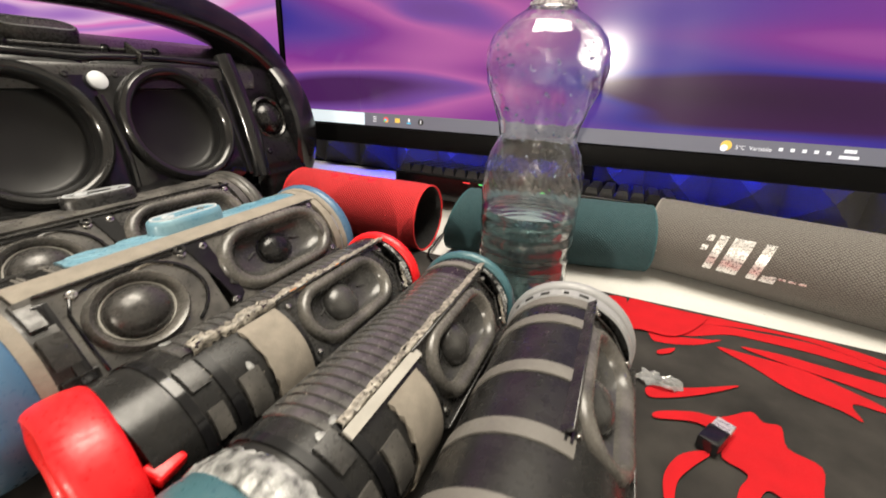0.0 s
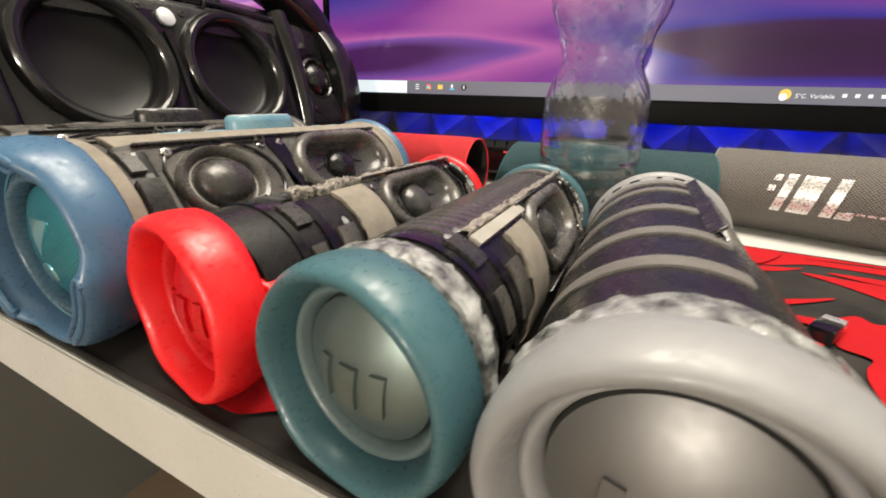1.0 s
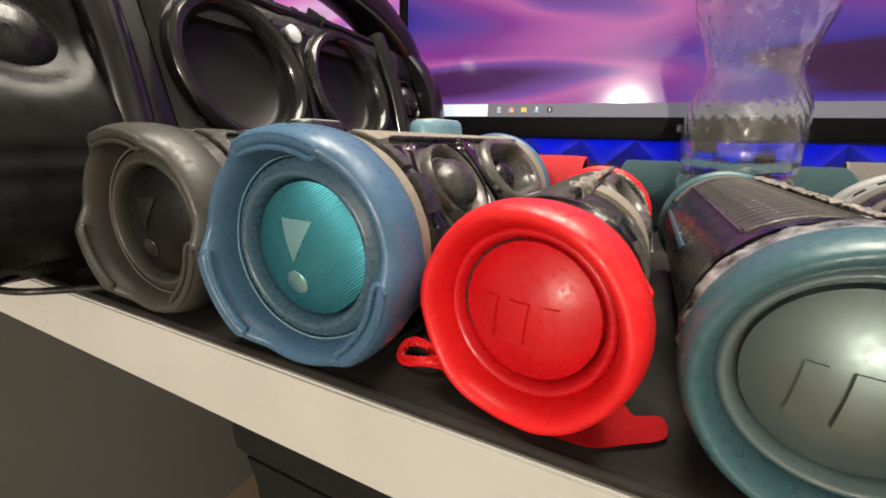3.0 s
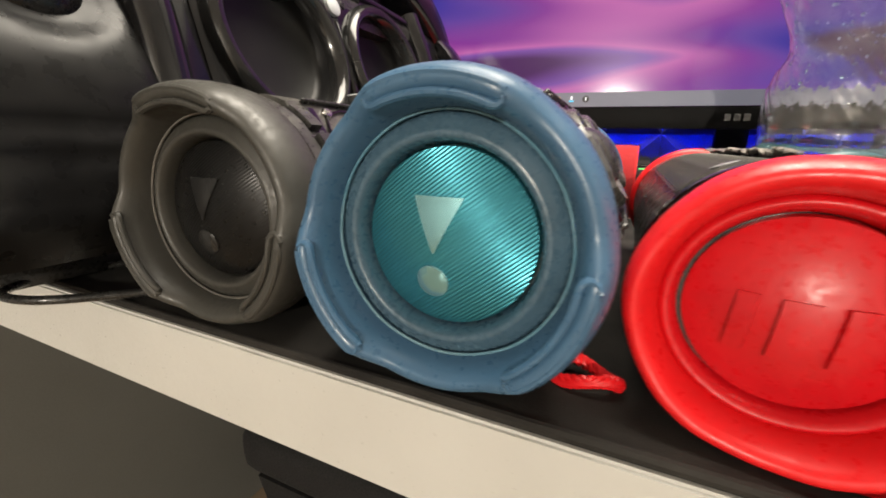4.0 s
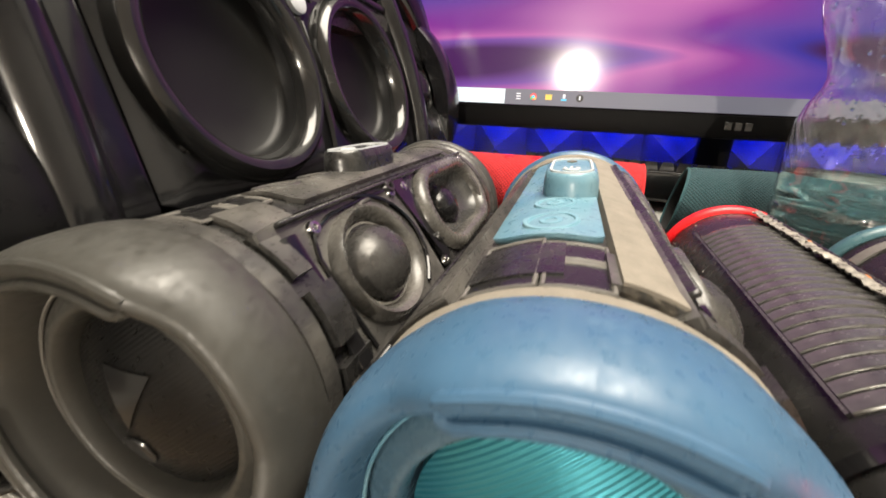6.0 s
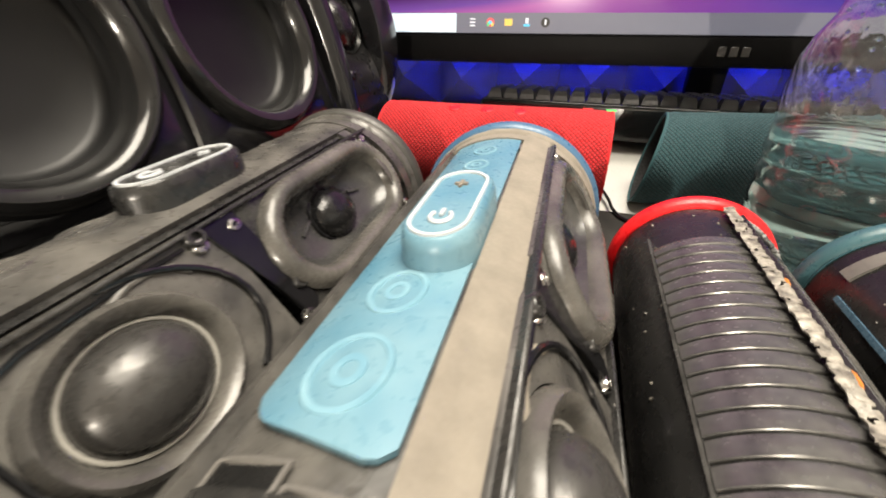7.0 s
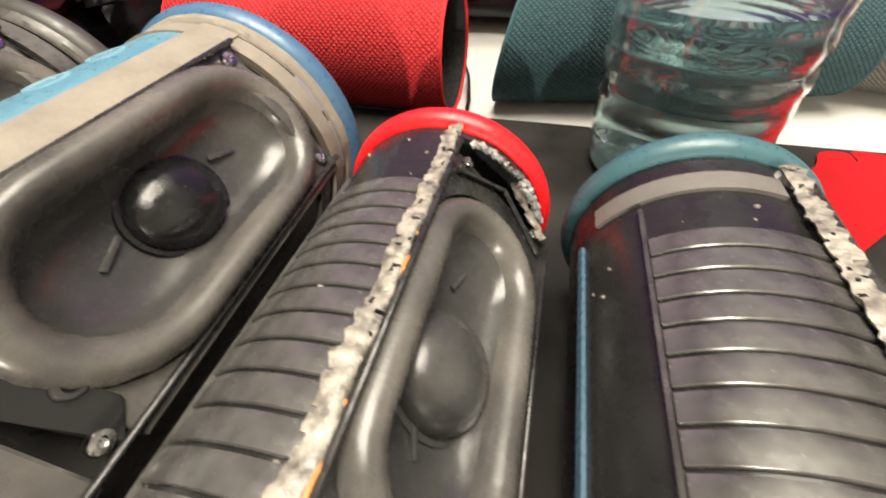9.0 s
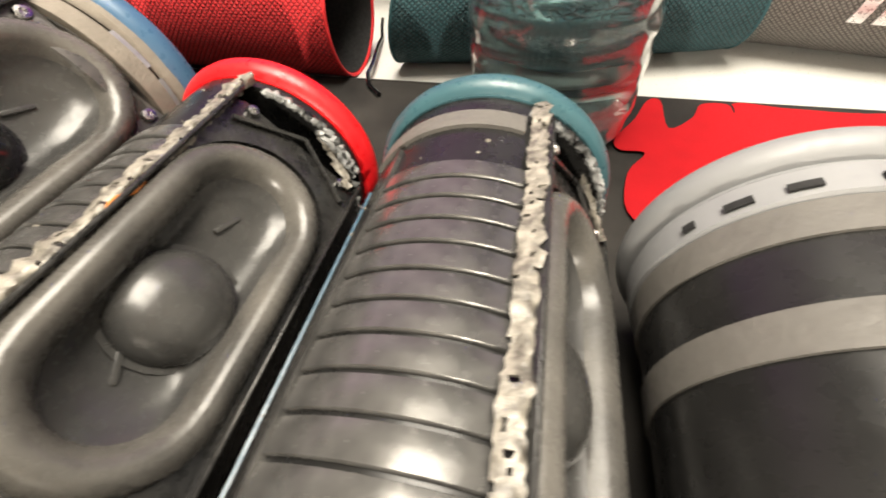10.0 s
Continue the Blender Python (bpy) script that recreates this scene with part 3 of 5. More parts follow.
print_patch([(0.142, 0.609), (0.169, 0.608), (0.190, 0.604), (0.221, 0.609), (0.237, 0.609), (0.276, 0.609), (0.306, 0.609), (0.344, 0.596), (0.339, 0.584), (0.300, 0.600), (0.271, 0.603), (0.230, 0.596), (0.196, 0.583), (0.178, 0.571), (0.171, 0.558), (0.178, 0.551), (0.208, 0.560), (0.220, 0.565), (0.197, 0.545), (0.168, 0.535), (0.161, 0.545), (0.154, 0.574)])
print_patch([(0.181, 0.564), (0.193, 0.579), (0.220, 0.592), (0.257, 0.597), (0.299, 0.598), (0.338, 0.581), (0.335, 0.572), (0.294, 0.580), (0.254, 0.581), (0.228, 0.579), (0.199, 0.561), (0.185, 0.556)])
print_patch([(0.215, 0.551), (0.244, 0.550), (0.274, 0.547), (0.298, 0.534), (0.316, 0.522), (0.313, 0.515), (0.299, 0.517), (0.294, 0.511), (0.295, 0.496), (0.285, 0.503), (0.258, 0.513), (0.237, 0.533)])
print_patch([(0.234, 0.561), (0.263, 0.564), (0.289, 0.561), (0.313, 0.558), (0.329, 0.555), (0.321, 0.536), (0.301, 0.541), (0.274, 0.547), (0.252, 0.553)])
print_patch([(0.161, 0.467), (0.188, 0.478), (0.223, 0.499), (0.203, 0.480), (0.180, 0.463), (0.161, 0.454)])
print_patch([(0.168, 0.520), (0.181, 0.530), (0.177, 0.520), (0.168, 0.514)])
print_patch([(0.166, 0.440), (0.188, 0.451), (0.205, 0.454), (0.225, 0.470), (0.231, 0.462), (0.241, 0.463), (0.240, 0.443), (0.255, 0.435), (0.249, 0.411), (0.251, 0.404), (0.242, 0.377), (0.240, 0.390), (0.235, 0.402), (0.230, 0.398), (0.222, 0.402), (0.215, 0.391), (0.209, 0.373), (0.210, 0.359), (0.213, 0.343), (0.208, 0.341), (0.203, 0.355), (0.203, 0.380), (0.207, 0.396), (0.213, 0.409), (0.201, 0.416), (0.204, 0.432), (0.190, 0.441), (0.165, 0.433)])
print_patch([(0.189, 0.415), (0.177, 0.405), (0.169, 0.388), (0.168, 0.372), (0.171, 0.353), (0.178, 0.339), (0.176, 0.344), (0.173, 0.354), (0.173, 0.370), (0.176, 0.386), (0.185, 0.401), (0.195, 0.415)])
print_patch([(0.071, 0.558), (0.083, 0.580), (0.092, 0.603), (0.100, 0.604), (0.101, 0.573), (0.116, 0.587), (0.123, 0.603), (0.138, 0.605), (0.140, 0.595), (0.147, 0.604), (0.194, 0.604), (0.212, 0.599), (0.183, 0.550), (0.143, 0.543), (0.091, 0.492), (0.074, 0.497), (0.076, 0.527), (0.086, 0.546), (0.073, 0.547)])
print_patch([(-0.066, 0.228), (-0.061, 0.2215), (-0.050, 0.2205), (-0.040, 0.2215), (-0.031, 0.228), (-0.019, 0.238), (-0.020, 0.250), (-0.029, 0.246), (-0.033, 0.251), (-0.040, 0.245), (-0.048, 0.252), (-0.058, 0.246)])

# ---- speakers ----


def big_speaker(name, x, y, turn, colour):
    """A wide portable speaker without its sleeve, lying with its drivers towards +x."""
    blue = colour == "blue"
    R, Rb, L, th = 0.0511, 0.0474, 0.232, 34
    roll = 9
    label = "stripped portable speaker with blue rubber ends and blue top panel" if blue else "stripped portable speaker with dark grey rubber ends and exposed drivers"
    sp = thing(name, pose(x, y, R, 0, 0, turn) @ Matrix.Diagonal((1, 1.225, 1, 1)), label, "speaker", "row of stripped speakers")
    bm = bmesh.new()
    hull(bm, Rb, Rb, th, [(0.0185, 1), (0.0365, 1)])
    channel(bm, Rb, 0.029, 0.026, th, 0.0365, 0.2055)
    hull(bm, Rb, Rb, th, [(0.2055, 1), (0.22, 1)])
    part("body", bm, DUSTY if blue else BLACK, sp)
    rub, inn = (BLUE_RUBBER, BLUE_INNER) if blue else (GREY_RUBBER, GREY_RUBBER)
    end_cap(sp, R, 0.021, rub, inn, TEAL_DISC if blue else BLACK_DISC, True, (90, 330, 210), emblem=EMBLEM_BLUE if blue else EMBLEM_BLACK)
    bm = bmesh.new()
    lathe(bm, [(Rb, 0.020), (R * 0.965, 0.020), (R * 0.965, 0.0255), (Rb, 0.0255)], "y", 72, lambda a, r, h: 1 + 0.006 * noise.noise(Vector((a * 5, h * 300, r))))
    part("foam_ring", bm, TAN if blue else DUSTY, sp, "worn foam ring")
    bm = bmesh.new()
    lathe(bm, [(Rb, 0.2165), (R * 0.93, 0.2165)] + [(R * 1.05 - 0.0046 + 0.0046 * math.cos(t), 0.2225 + 0.0050 * math.sin(t)) for t in [radians(-80 + 20 * k) for k in range(11)]] + [(R * 0.8, 0.2278), (R * 0.78, 0.225)], "y", 112)
    part("rear_bumper", bm, BLUE_RUBBER if blue else GREY_RUBBER, sp)
    bm = bmesh.new()
    lathe(bm, [(Rb, 0.2150), (R * 0.955, 0.2145), (R * 0.995, 0.2160), (R * 1.005, 0.2185), (R * 0.9, 0.2190)], "y", 112, lambda a, r, h: 1 + 0.006 * noise.noise(Vector((math.cos(a) * 8, math.sin(a) * 8, h * 300))))
    part("foam_ring", bm, TAN if blue else DUSTY, sp, "dusty foam lip inside the rear end")
    bm = bmesh.new()
    lathe(bm, [(R * 0.8, 0.2265), (R * 0.5, 0.2265), (R * 0.1, 0.2240)], "y", 48, cap1=True)
    part("rear_radiator", bm, CONE, sp)
    for y0, y1, rr in ((0.196, 0.203, 0.0015), (0.206, 0.2125, 0.0028)):
        bm = bmesh.new()
        arc_patch(bm, Rb, -60, 230, y0, y1, rr, 48)
        part("rear_band", bm, TAN if blue and y0 > 0.2 else DUSTY, sp)
    B = baffle_frame(th)
    D = 0.0440
    F = B @ Matrix.Translation((0, 0, D))
    plate = driver_plate(sp, F @ Matrix.Translation((0.160, -0.001, 0)), 0.0455, 0.0286, 0.021, 0.0256, 0.016, DUSTY if blue else BLACK)
    driver_plate(sp, F @ Matrix.Translation((0.0670, -0.001, 0)), 0.0390, 0.0286, 0.0001, 0.0232, 0.016, DUSTY)
    racetrack(sp, F @ Matrix.Translation((0.160, 0.0003, 0.0004)), 0.021, 0.0263, 0.0095, 0.0130)
    tweeter(sp, F @ Matrix.Translation((0.0665, -0.001, 0.0008)), 0.0150)
    for px, py in ((0.111, 0.021), (0.201, 0.022), (0.201, -0.022), (0.111, -0.022), (0.047, 0.021), (0.098, 0.021)):
        screw(sp, F @ Matrix.Translation((px, py, 0.0004)))
    bm = bmesh.new()
    tube(bm, [F @ Vector((0.080 + 0.012 * math.cos(t), 0.014 + 0.009 * math.sin(t), 0.0)) for t in (0.3, 0.8, 1.3, 1.8, 2.3, 2.8)], 0.0013, 8)
    part("screw_boss", bm, TAN if blue else DUSTY, plate)
    # a glossy triangular web and a seam sweeping round the round driver
    bm = bmesh.new()
    tri = [(0.1005, 0.0255), (0.1135, 0.0262), (0.1185, -0.020), (0.1120, -0.0262), (0.1085, -0.006)]
    loft(bm, [[F @ Vector((px, py, h)) for px, py in tri] for h in (-0.002, 0.0012)], cap0=True, cap1=True)
    bmesh.ops.bevel(bm, geom=bm.edges[:], offset=0.0005, segments=2, affect="EDGES")
    part("web", bm, BLACK_GLOSS, plate, "glossy black triangular web")
    bm = bmesh.new()
    tube(bm, [F @ Vector((0.0670 + 0.0335 * math.cos(t), -0.001 + 0.0272 * math.sin(t), 0.0008)) for t in [radians(-50 + 11 * k) for k in range(13)]], 0.0011, 8)
    part("seam", bm, BLACK_GLOSS, plate)
    for px, py in ((0.1165, -0.010), (0.098, 0.024)):
        bm = bmesh.new()
        lathe(bm, [(0.0032, -0.002), (0.0032, 0.0022), (0.0028, 0.0028), (0.0018, 0.0028), (0.0016, 0.001)], "z", 20, m=F @ Matrix.Translation((px, py, 0)), cap1=True)
        part("screw_boss", bm, BLACK, plate)
    for px, sx in ((0.0355, 0.006),):
        bm = bmesh.new()
        box(bm, (sx, 0.046, 0.003), F @ Matrix.Translation((px, -0.001, 0.0008)), 0.001, 2)
        part("raised_bar", bm, BLACK_GLOSS, plate)
    bm = bmesh.new()
    tube(bm, [F @ Vector((0.0755 + 0.033 * c, -0.001 + 0.0245 * q, 0.0006)) for c, q in ((-0.98, -0.9), (-1, -0.3), (-1, 0.5), (-0.9, 0.85), (-0.6, 0.97), (0, 1), (0.55, 0.98))], 0.0008, 6)
    part("seam_lip", bm, BLACK_GLOSS, plate)
    for py in (0.0262, -0.0262):
        bm = bmesh.new()
        box(bm, (0.172, 0.0018, 0.004), F @ Matrix.Translation((0.121, py, 0.0005)), 0.0006, 1)
        part("rim", bm, BLACK, plate)
    # clips and blocks behind the front end
    for i, (a0, a1, y0, y1, t) in enumerate(((20, 40, 0.027, 0.036, 0.004), (46, 62, 0.028, 0.034, 0.003), (-10, 12, 0.027, 0.04, 0.003), (66, 84, 0.03, 0.046, 0.0025),
                                             (95, 122, 0.032, 0.05, 0.002), (126, 150, 0.028, 0.046, 0.003))):
        bm = bmesh.new()
        arc_patch(bm, Rb, a0, a1, y0, y1, t, 5)
        part("clip", bm, DUSTY if i % 2 else BLACK, sp)
    bm = bmesh.new()
    arc_patch(bm, Rb, (74 if blue else 66) + roll, 114 + roll, 0.056, 0.208, 0.0020, 14, lambda i: 0.0055 * (i / 14) ** 1.5 + 0.004 * max(0, i - 11) ** 2 / 9 + 0.003 * max(0, 2 - i) ** 2 / 4)
    top = part("top_panel", bm, BLUE_PANEL if blue else DUSTY, sp, "light blue control panel" if blue else "dusty dark control panel")
    if blue:
        bm = bmesh.new()
        arc_patch(bm, Rb, 57 + roll, 72.5 + roll, 0.03, 0.213, 0.0034, 8)
        part("tape_strip", bm, TAN, sp, "tan strip of dried adhesive")
    for ya, yb, aa, ab in ((0.041, 0.051, 83, 100), (0.042, 0.054, 102, 121), (0.027, 0.039, 83, 100), (0.027, 0.040, 102, 121)):
        bm = bmesh.new()
        arc_patch(bm, Rb, aa, ab, ya, yb, 0.0014, 6)
        cover = part("cover_plate", bm, SATIN, sp)
        # Pale outline put in for the light caught on the plate's bevel.
        bm = bmesh.new()
        rim_pts = [(aa + (ab - aa) * t, ya) for t in (0, 0.25, 0.5, 0.75)] + [(ab, ya + (yb - ya) * t) for t in (0, 0.5)] + [(ab - (ab - aa) * t, yb) for t in (0, 0.25, 0.5, 0.75)] + [(aa, yb - (yb - ya) * t) for t in (0, 0.5)]
        tube(bm, [((Rb + 0.0013) * math.cos(radians(a)), yy, (Rb + 0.0013) * math.sin(radians(a))) for a, yy in rim_pts], 0.0007, 6, True)
        part("lit_bevel_line", bm, GREY_TAPE_AND_EDGE, cover)
    bm = bmesh.new()
    arc_patch(bm, Rb, 128, 137, 0.03, 0.213, 0.0032, 6)
    part("edge_rail", bm, DUSTY, sp)
    if blue:
        for a0, a1, ya, yb in ((22, 40, 0.2075, 0.2145), (-8, 16, 0.207, 0.2145)):
            bm = bmesh.new()
            arc_patch(bm, Rb + 0.0016, a0, a1, ya, yb, 0.0008, 5)
            part("silver_sticker", bm, STICKER, sp, "dull silver sticker")
    # raised power button
    ZB = Rb + 0.0004
    mb = pose(0, 0, 0, 0, -5, 0) @ Matrix.Translation((0.0, 0.122, ZB)) @ pose(0, 0, 0, 0, 0, 90) @ Matrix.Diagonal((1, 1, 1.55, 1))
    bm = bmesh.new()
    loft(bm, [[mb @ p for p in stadium(0.0115, r, h)] for r, h in ((0.0116, -0.005), (0.0112, 0.004), (0.0106, 0.0062), (0.0096, 0.0068))], cap1=True)
    btn = part("power_button", bm, BLUE_PANEL if blue else BLACK, sp, "raised oval power button")
    bm = bmesh.new()
    loft(bm, [[mb @ p for p in stadium(0.0115, r, h)] for r, h in ((0.0090, 0.0066), (0.0089, 0.0073), (0.0080, 0.0073), (0.0079, 0.0066))])
    part("light_ring", bm, WHITE_PRINT, btn, "white oval outline")
    bm = bmesh.new()
    tube(bm, [mb @ Vector((-0.0105 + 0.0031 * math.cos(t), 0.0031 * math.sin(t), 0.0070)) for t in [0.9 + 4.6 * i / 12 for i in range(13)]], 0.0007, 6)
    box(bm, (0.0032, 0.0012, 0.0006), mb @ Matrix.Translation((-0.0085, 0, 0.0071)))
    part("power_sign", bm, WHITE_PRINT, btn)
    bm = bmesh.new()
    box(bm, (0.0045, 0.0012, 0.0006), mb @ Matrix.Translation((0.0105, 0, 0.0070)))
    box(bm, (0.0012, 0.0045, 0.0006), mb @ Matrix.Translation((0.0105, 0, 0.0070)))
    part("link_sign", bm, TAN if blue else WHITE_PRINT, btn)
    for yy, r1 in ((0.0920, 0.0080), (0.0700, 0.0092), (0.172, 0.006), (0.190, 0.006)):
        bm = bmesh.new()
        mr = pose(0, 0, 0, 0, -roll - 1, 0) @ Matrix.Translation((-0.001, yy, Rb + 0.0012))
        lathe(bm, [(r1, 0), (r1 - 0.0004, 0.0010), (r1 - 0.0016, 0.0010), (r1 - 0.002, 0.0)], "z", 32, m=mr)
        lathe(bm, [(r1 * 0.42, 0), (r1 * 0.4, 0.001), (r1 * 0.22, 0.001), (r1 * 0.2, 0.0)], "z", 24, m=mr)
        part("touch_ring", bm, BLUE_RING if blue else DUSTY, top)
    return sp


def small_speaker(name, x, y, turn, rubber, inner, disc, label, kind, skew=0.0, size=1.0, L=0.232):
    """A narrow portable speaker without its sleeve, with one oval driver towards +x."""
    rng = random.Random(kind)
    Q = L - 0.008
    R, Rb, th = 0.0418, 0.0382, {"green": 29.5, "red": 41, "grey": 37}[kind]
    rib0, rib_step = (67, 6.0) if kind == "green" else (80, 5.5)
    sp = thing(name, pose(x, y, R * size, 0, 0, turn) @ Matrix.Diagonal((size, size * 0.955 if size > 1 else 1, size, 1)), label, "speaker", "row of stripped speakers")
    bm = bmesh.new()
    hull(bm, Rb, Rb, th, [(0.0195, 1), (Q - 0.126, 1)])
    channel(bm, Rb, 0.0248, 0.0145, th, Q - 0.126, L - 0.014)
    hull(bm, Rb, Rb, th, [(L - 0.014, 1), (L - 0.01, 1)])
    part("body", bm, SATIN, sp)
    end_cap(sp, R, 0.022, rubber, inner, disc, False, word="logo", skew=skew)
    bm = bmesh.new()
    lathe(bm, [(Rb, L - 0.011), (R * 0.93, L - 0.011)] + [(R * 1.005 - 0.0042 + 0.0042 * math.cos(t), L - 0.0048 + 0.0052 * math.sin(t)) for t in [radians(-80 + 20 * k) for k in range(11)]]
          + [(R * 0.78, L + 0.0003), (R * 0.76, L - 0.003)], "y", 112)
    ring = part("rear_bumper", bm, rubber, sp)
    bm = bmesh.new()
    lathe(bm, [(R * 0.78, L - 0.002), (R * 0.5, L - 0.002), (R * 0.1, L - 0.005)], "y", 48, cap1=True)
    part("rear_radiator", bm, CONE, sp)
    F = baffle_frame(th) @ Matrix.Translation((0, 0, 0.0318))
    plate = driver_plate(sp, F @ Matrix.Translation((Q - 0.070, 0, 0)), 0.0555, 0.0247, 0.0235, 0.0226, 0.016, BLACK)
    racetrack(sp, F @ Matrix.Translation((Q - 0.0735, 0.0006, -0.0006)), 0.0235, 0.0234, 0.0070, 0.0150, -0.0045, CONE)
    for px, py in ((Q - 0.017, 0.018), (Q - 0.017, -0.018), (Q - 0.121, 0.018), (Q - 0.121, -0.018)):
        screw(sp, F @ Matrix.Translation((px, py, 0.0004)), 0.0017)
    for py in (0.0246, -0.0246):
        bm = bmesh.new()
        box(bm, (0.114, 0.0014, 0.0066 if py > 0 else 0.0046), F @ Matrix.Translation((Q - 0.070, py, 0.0002)), 0.0005, 1)
        part("rim", bm, BLACK, plate)
    bm = bmesh.new()
    for s in (1, -1):
        tube(bm, [F @ Vector((Q - 0.012, 0, 0.001)), F @ Vector((Q - 0.024, 0.021 * s, 0.001))], 0.0009, 6)
    part("corner_brace", bm, BLACK, plate)
    if kind != "grey":
        # transverse ribs over the top
        bm = bmesh.new()
        loops = []
        for yy, hh in ((-0.0033, -0.0004), (-0.0032, 0.0007), (-0.0029, 0.0011), (-0.0010, 0.0010), (0.0012, 0.0009), (0.0029, 0.0006), (0.0032, -0.0004)):
            loops.append([((Rb + hh) * math.cos(radians(rib0 + rib_step * k)), yy, (Rb + hh) * math.sin(radians(rib0 + rib_step * k))) for k in range(11)])
        loft(bm, loops, closed=False)
        bm.faces.new([bm.verts[0], bm.verts[11], bm.verts[22], bm.verts[33], bm.verts[44], bm.verts[55], bm.verts[66]]) if not bm.verts.ensure_lookup_table() else None
        first = part("rib", bm, RIB, sp)
        n = 22
        y0, dy = 0.058, 0.0070
        first.location.y = y0
        for i in range(1, n):
            shared("rib", first, sp, Matrix.Translation((0, y0 + dy * i, 0)))
        bm = bmesh.new()
        arc_patch(bm, Rb, rib0 + rib_step * 10 + 0.5, rib0 + rib_step * 10 + 2.0, 0.055, L - 0.030, 0.0014, 2)
        part("rib_rail", bm, RIB, sp)
        # dried glue along the top edge of the driver
        bm = bmesh.new()
        wide = 0.0080 if kind == "red" else 0.0040
        rows_g = []
        seed_g = 3.0 if kind == "red" else 9.0
        for i in range(171):
            t = i / 170
            w = wide * (1.25 - 0.65 * t) * (0.75 + 0.55 * noise.noise(Vector((t * 17, seed_g, 0))) + 0.45 * noise.noise(Vector((t * 70, seed_g, 2))))
            c = 0.0258 + 0.0016 * noise.noise(Vector((t * 11, seed_g, 5)))
            row = []
            for k in range(10):
                u = k / 9 * 2 - 1
                h = 0.0013 * (1 - u * u) - 0.0010 * abs(u) + 0.0008 * noise.noise(Vector((t * 60, u * 2.2, seed_g))) + 0.0005 * noise.noise(Vector((t * 150, u * 5, seed_g)))
                row.append(bm.verts.new(F @ Vector((0.060 + t * (L - 0.073), c + u * w / 2, h - 0.0013 * (u > 0) * u))))
            rows_g.append(row)
        for p, q in zip(rows_g, rows_g[1:]):
            for k in range(9):
                if noise.noise((p[k].co + q[k].co) * 260) < 0.40:
                    bm.faces.new((p[k], p[k + 1], q[k + 1], q[k]))
        bmesh.ops.delete(bm, geom=[v for v in bm.verts if not v.link_faces], context="VERTS")
        bm.normal_update()
        bmesh.ops.solidify(bm, geom=bm.faces[:], thickness=0.0006)
        part("glue_bead", bm, GLUE, sp, "crumbly dried glue", smooth=70)
        for a0, a1, dl, th_ in ((8, 72, 0.0155, 0.0016), (-20, 40, 0.0185, 0.0012)):
            bm = bmesh.new()
            pts = []
            for i in range(46):
                a = radians(a0 + (a1 - a0) * i / 45)
                pts.append(((Rb + rng.uniform(-0.0006, 0.0008)) * math.cos(a), L - dl + rng.uniform(-0.0006, 0.0006), (Rb + rng.uniform(-0.0006, 0.0008)) * math.sin(a)))
            tube(bm, pts, th_ * 0.8, 8, wobble=0.3, rng=rng)
            part("glue_rim", bm, CLEAR_GLUE if a0 < 50 else GLUE, sp)
        for _ in range(3):
            a, yy = radians(rng.uniform(0, 125)), rng.uniform(0.026, 0.078)
            bm = bmesh.new()
            bmesh.ops.create_icosphere(bm, subdivisions=2, radius=1.0)
            sx, sy = rng.uniform(0.002, 0.007), rng.uniform(0.0015, 0.0035)
            for v in bm.verts:
                k = 1 + 0.45 * noise.noise(v.co * 2.3 + Vector((yy * 900, a * 7, 0)))
                v.co = Vector((v.co.x * sx * k, v.co.y * sy * k, v.co.z * 0.0005))
            bm.transform(Matrix.Translation(((Rb + 0.0012) * math.cos(a), yy, (Rb + 0.0012) * math.sin(a))) @ pose(0, 0, 0, 0, 90 - math.degrees(a), 0))
            part("glue_smear", bm, CLEAR_GLUE, sp)
        if kind == "green":
            bm = bmesh.new()
            arc_patch(bm, Rb, 58, 65.5, 0.058, 0.119, 0.0034, 6)
            part("pale_strip", bm, PALE_STRIP, sp, "pale grey plastic strip")
            bm = bmesh.new()
            arc_patch(bm, Rb, 74, 150, L - 0.027, L - 0.0195, 0.0012, 16)
            part("tape_band", bm, GREY_TAPE_AND_EDGE, sp)
            bm = bmesh.new()
            arc_patch(bm, Rb, 160, 163.5, 0.10, L - 0.030, 0.0012, 3, None)
            part("film_strip", bm, BLUE_INNER, sp, "narrow strip of pale blue film")
        bm = bmesh.new()
        pts = [F @ Vector((L - 0.012 - 0.013 * t, -0.022 * t + rng.uniform(-0.001, 0.001), 0.002)) for t in [i / 20 for i in range(21)]]
        tube(bm, pts, 0.0013, 7, wobble=0.5, rng=rng)
        part("glue_bead", bm, GLUE, sp)
        if kind == "red":
            for a, b in ((0.125, 0.142), (0.170, 0.184)):
                bm = bmesh.new()
                tube(bm, [F @ Vector((a + (b - a) * t, 0.0246 + 0.0009 * math.sin(7 * t), 0.0016 + 0.0004 * math.sin(5 * t))) for t in (0, 0.15, 0.3, 0.45, 0.6, 0.8, 1)], 0.0006, 6)
                part("copper_strand", bm, WIRE, sp, "orange wire in the glue")
        # tan tape round the middle, dark bands and clear film near the front end
        bm = bmesh.new()
        arc_patch(bm, Rb, -60, 55 if kind == "green" else 73, 0.084, 0.110, 0.0022, 24, lambda i: rng.uniform(-0.0012, 0.0012))
        part("tape_band", bm, TAN, sp, "dusty tan foam tape")
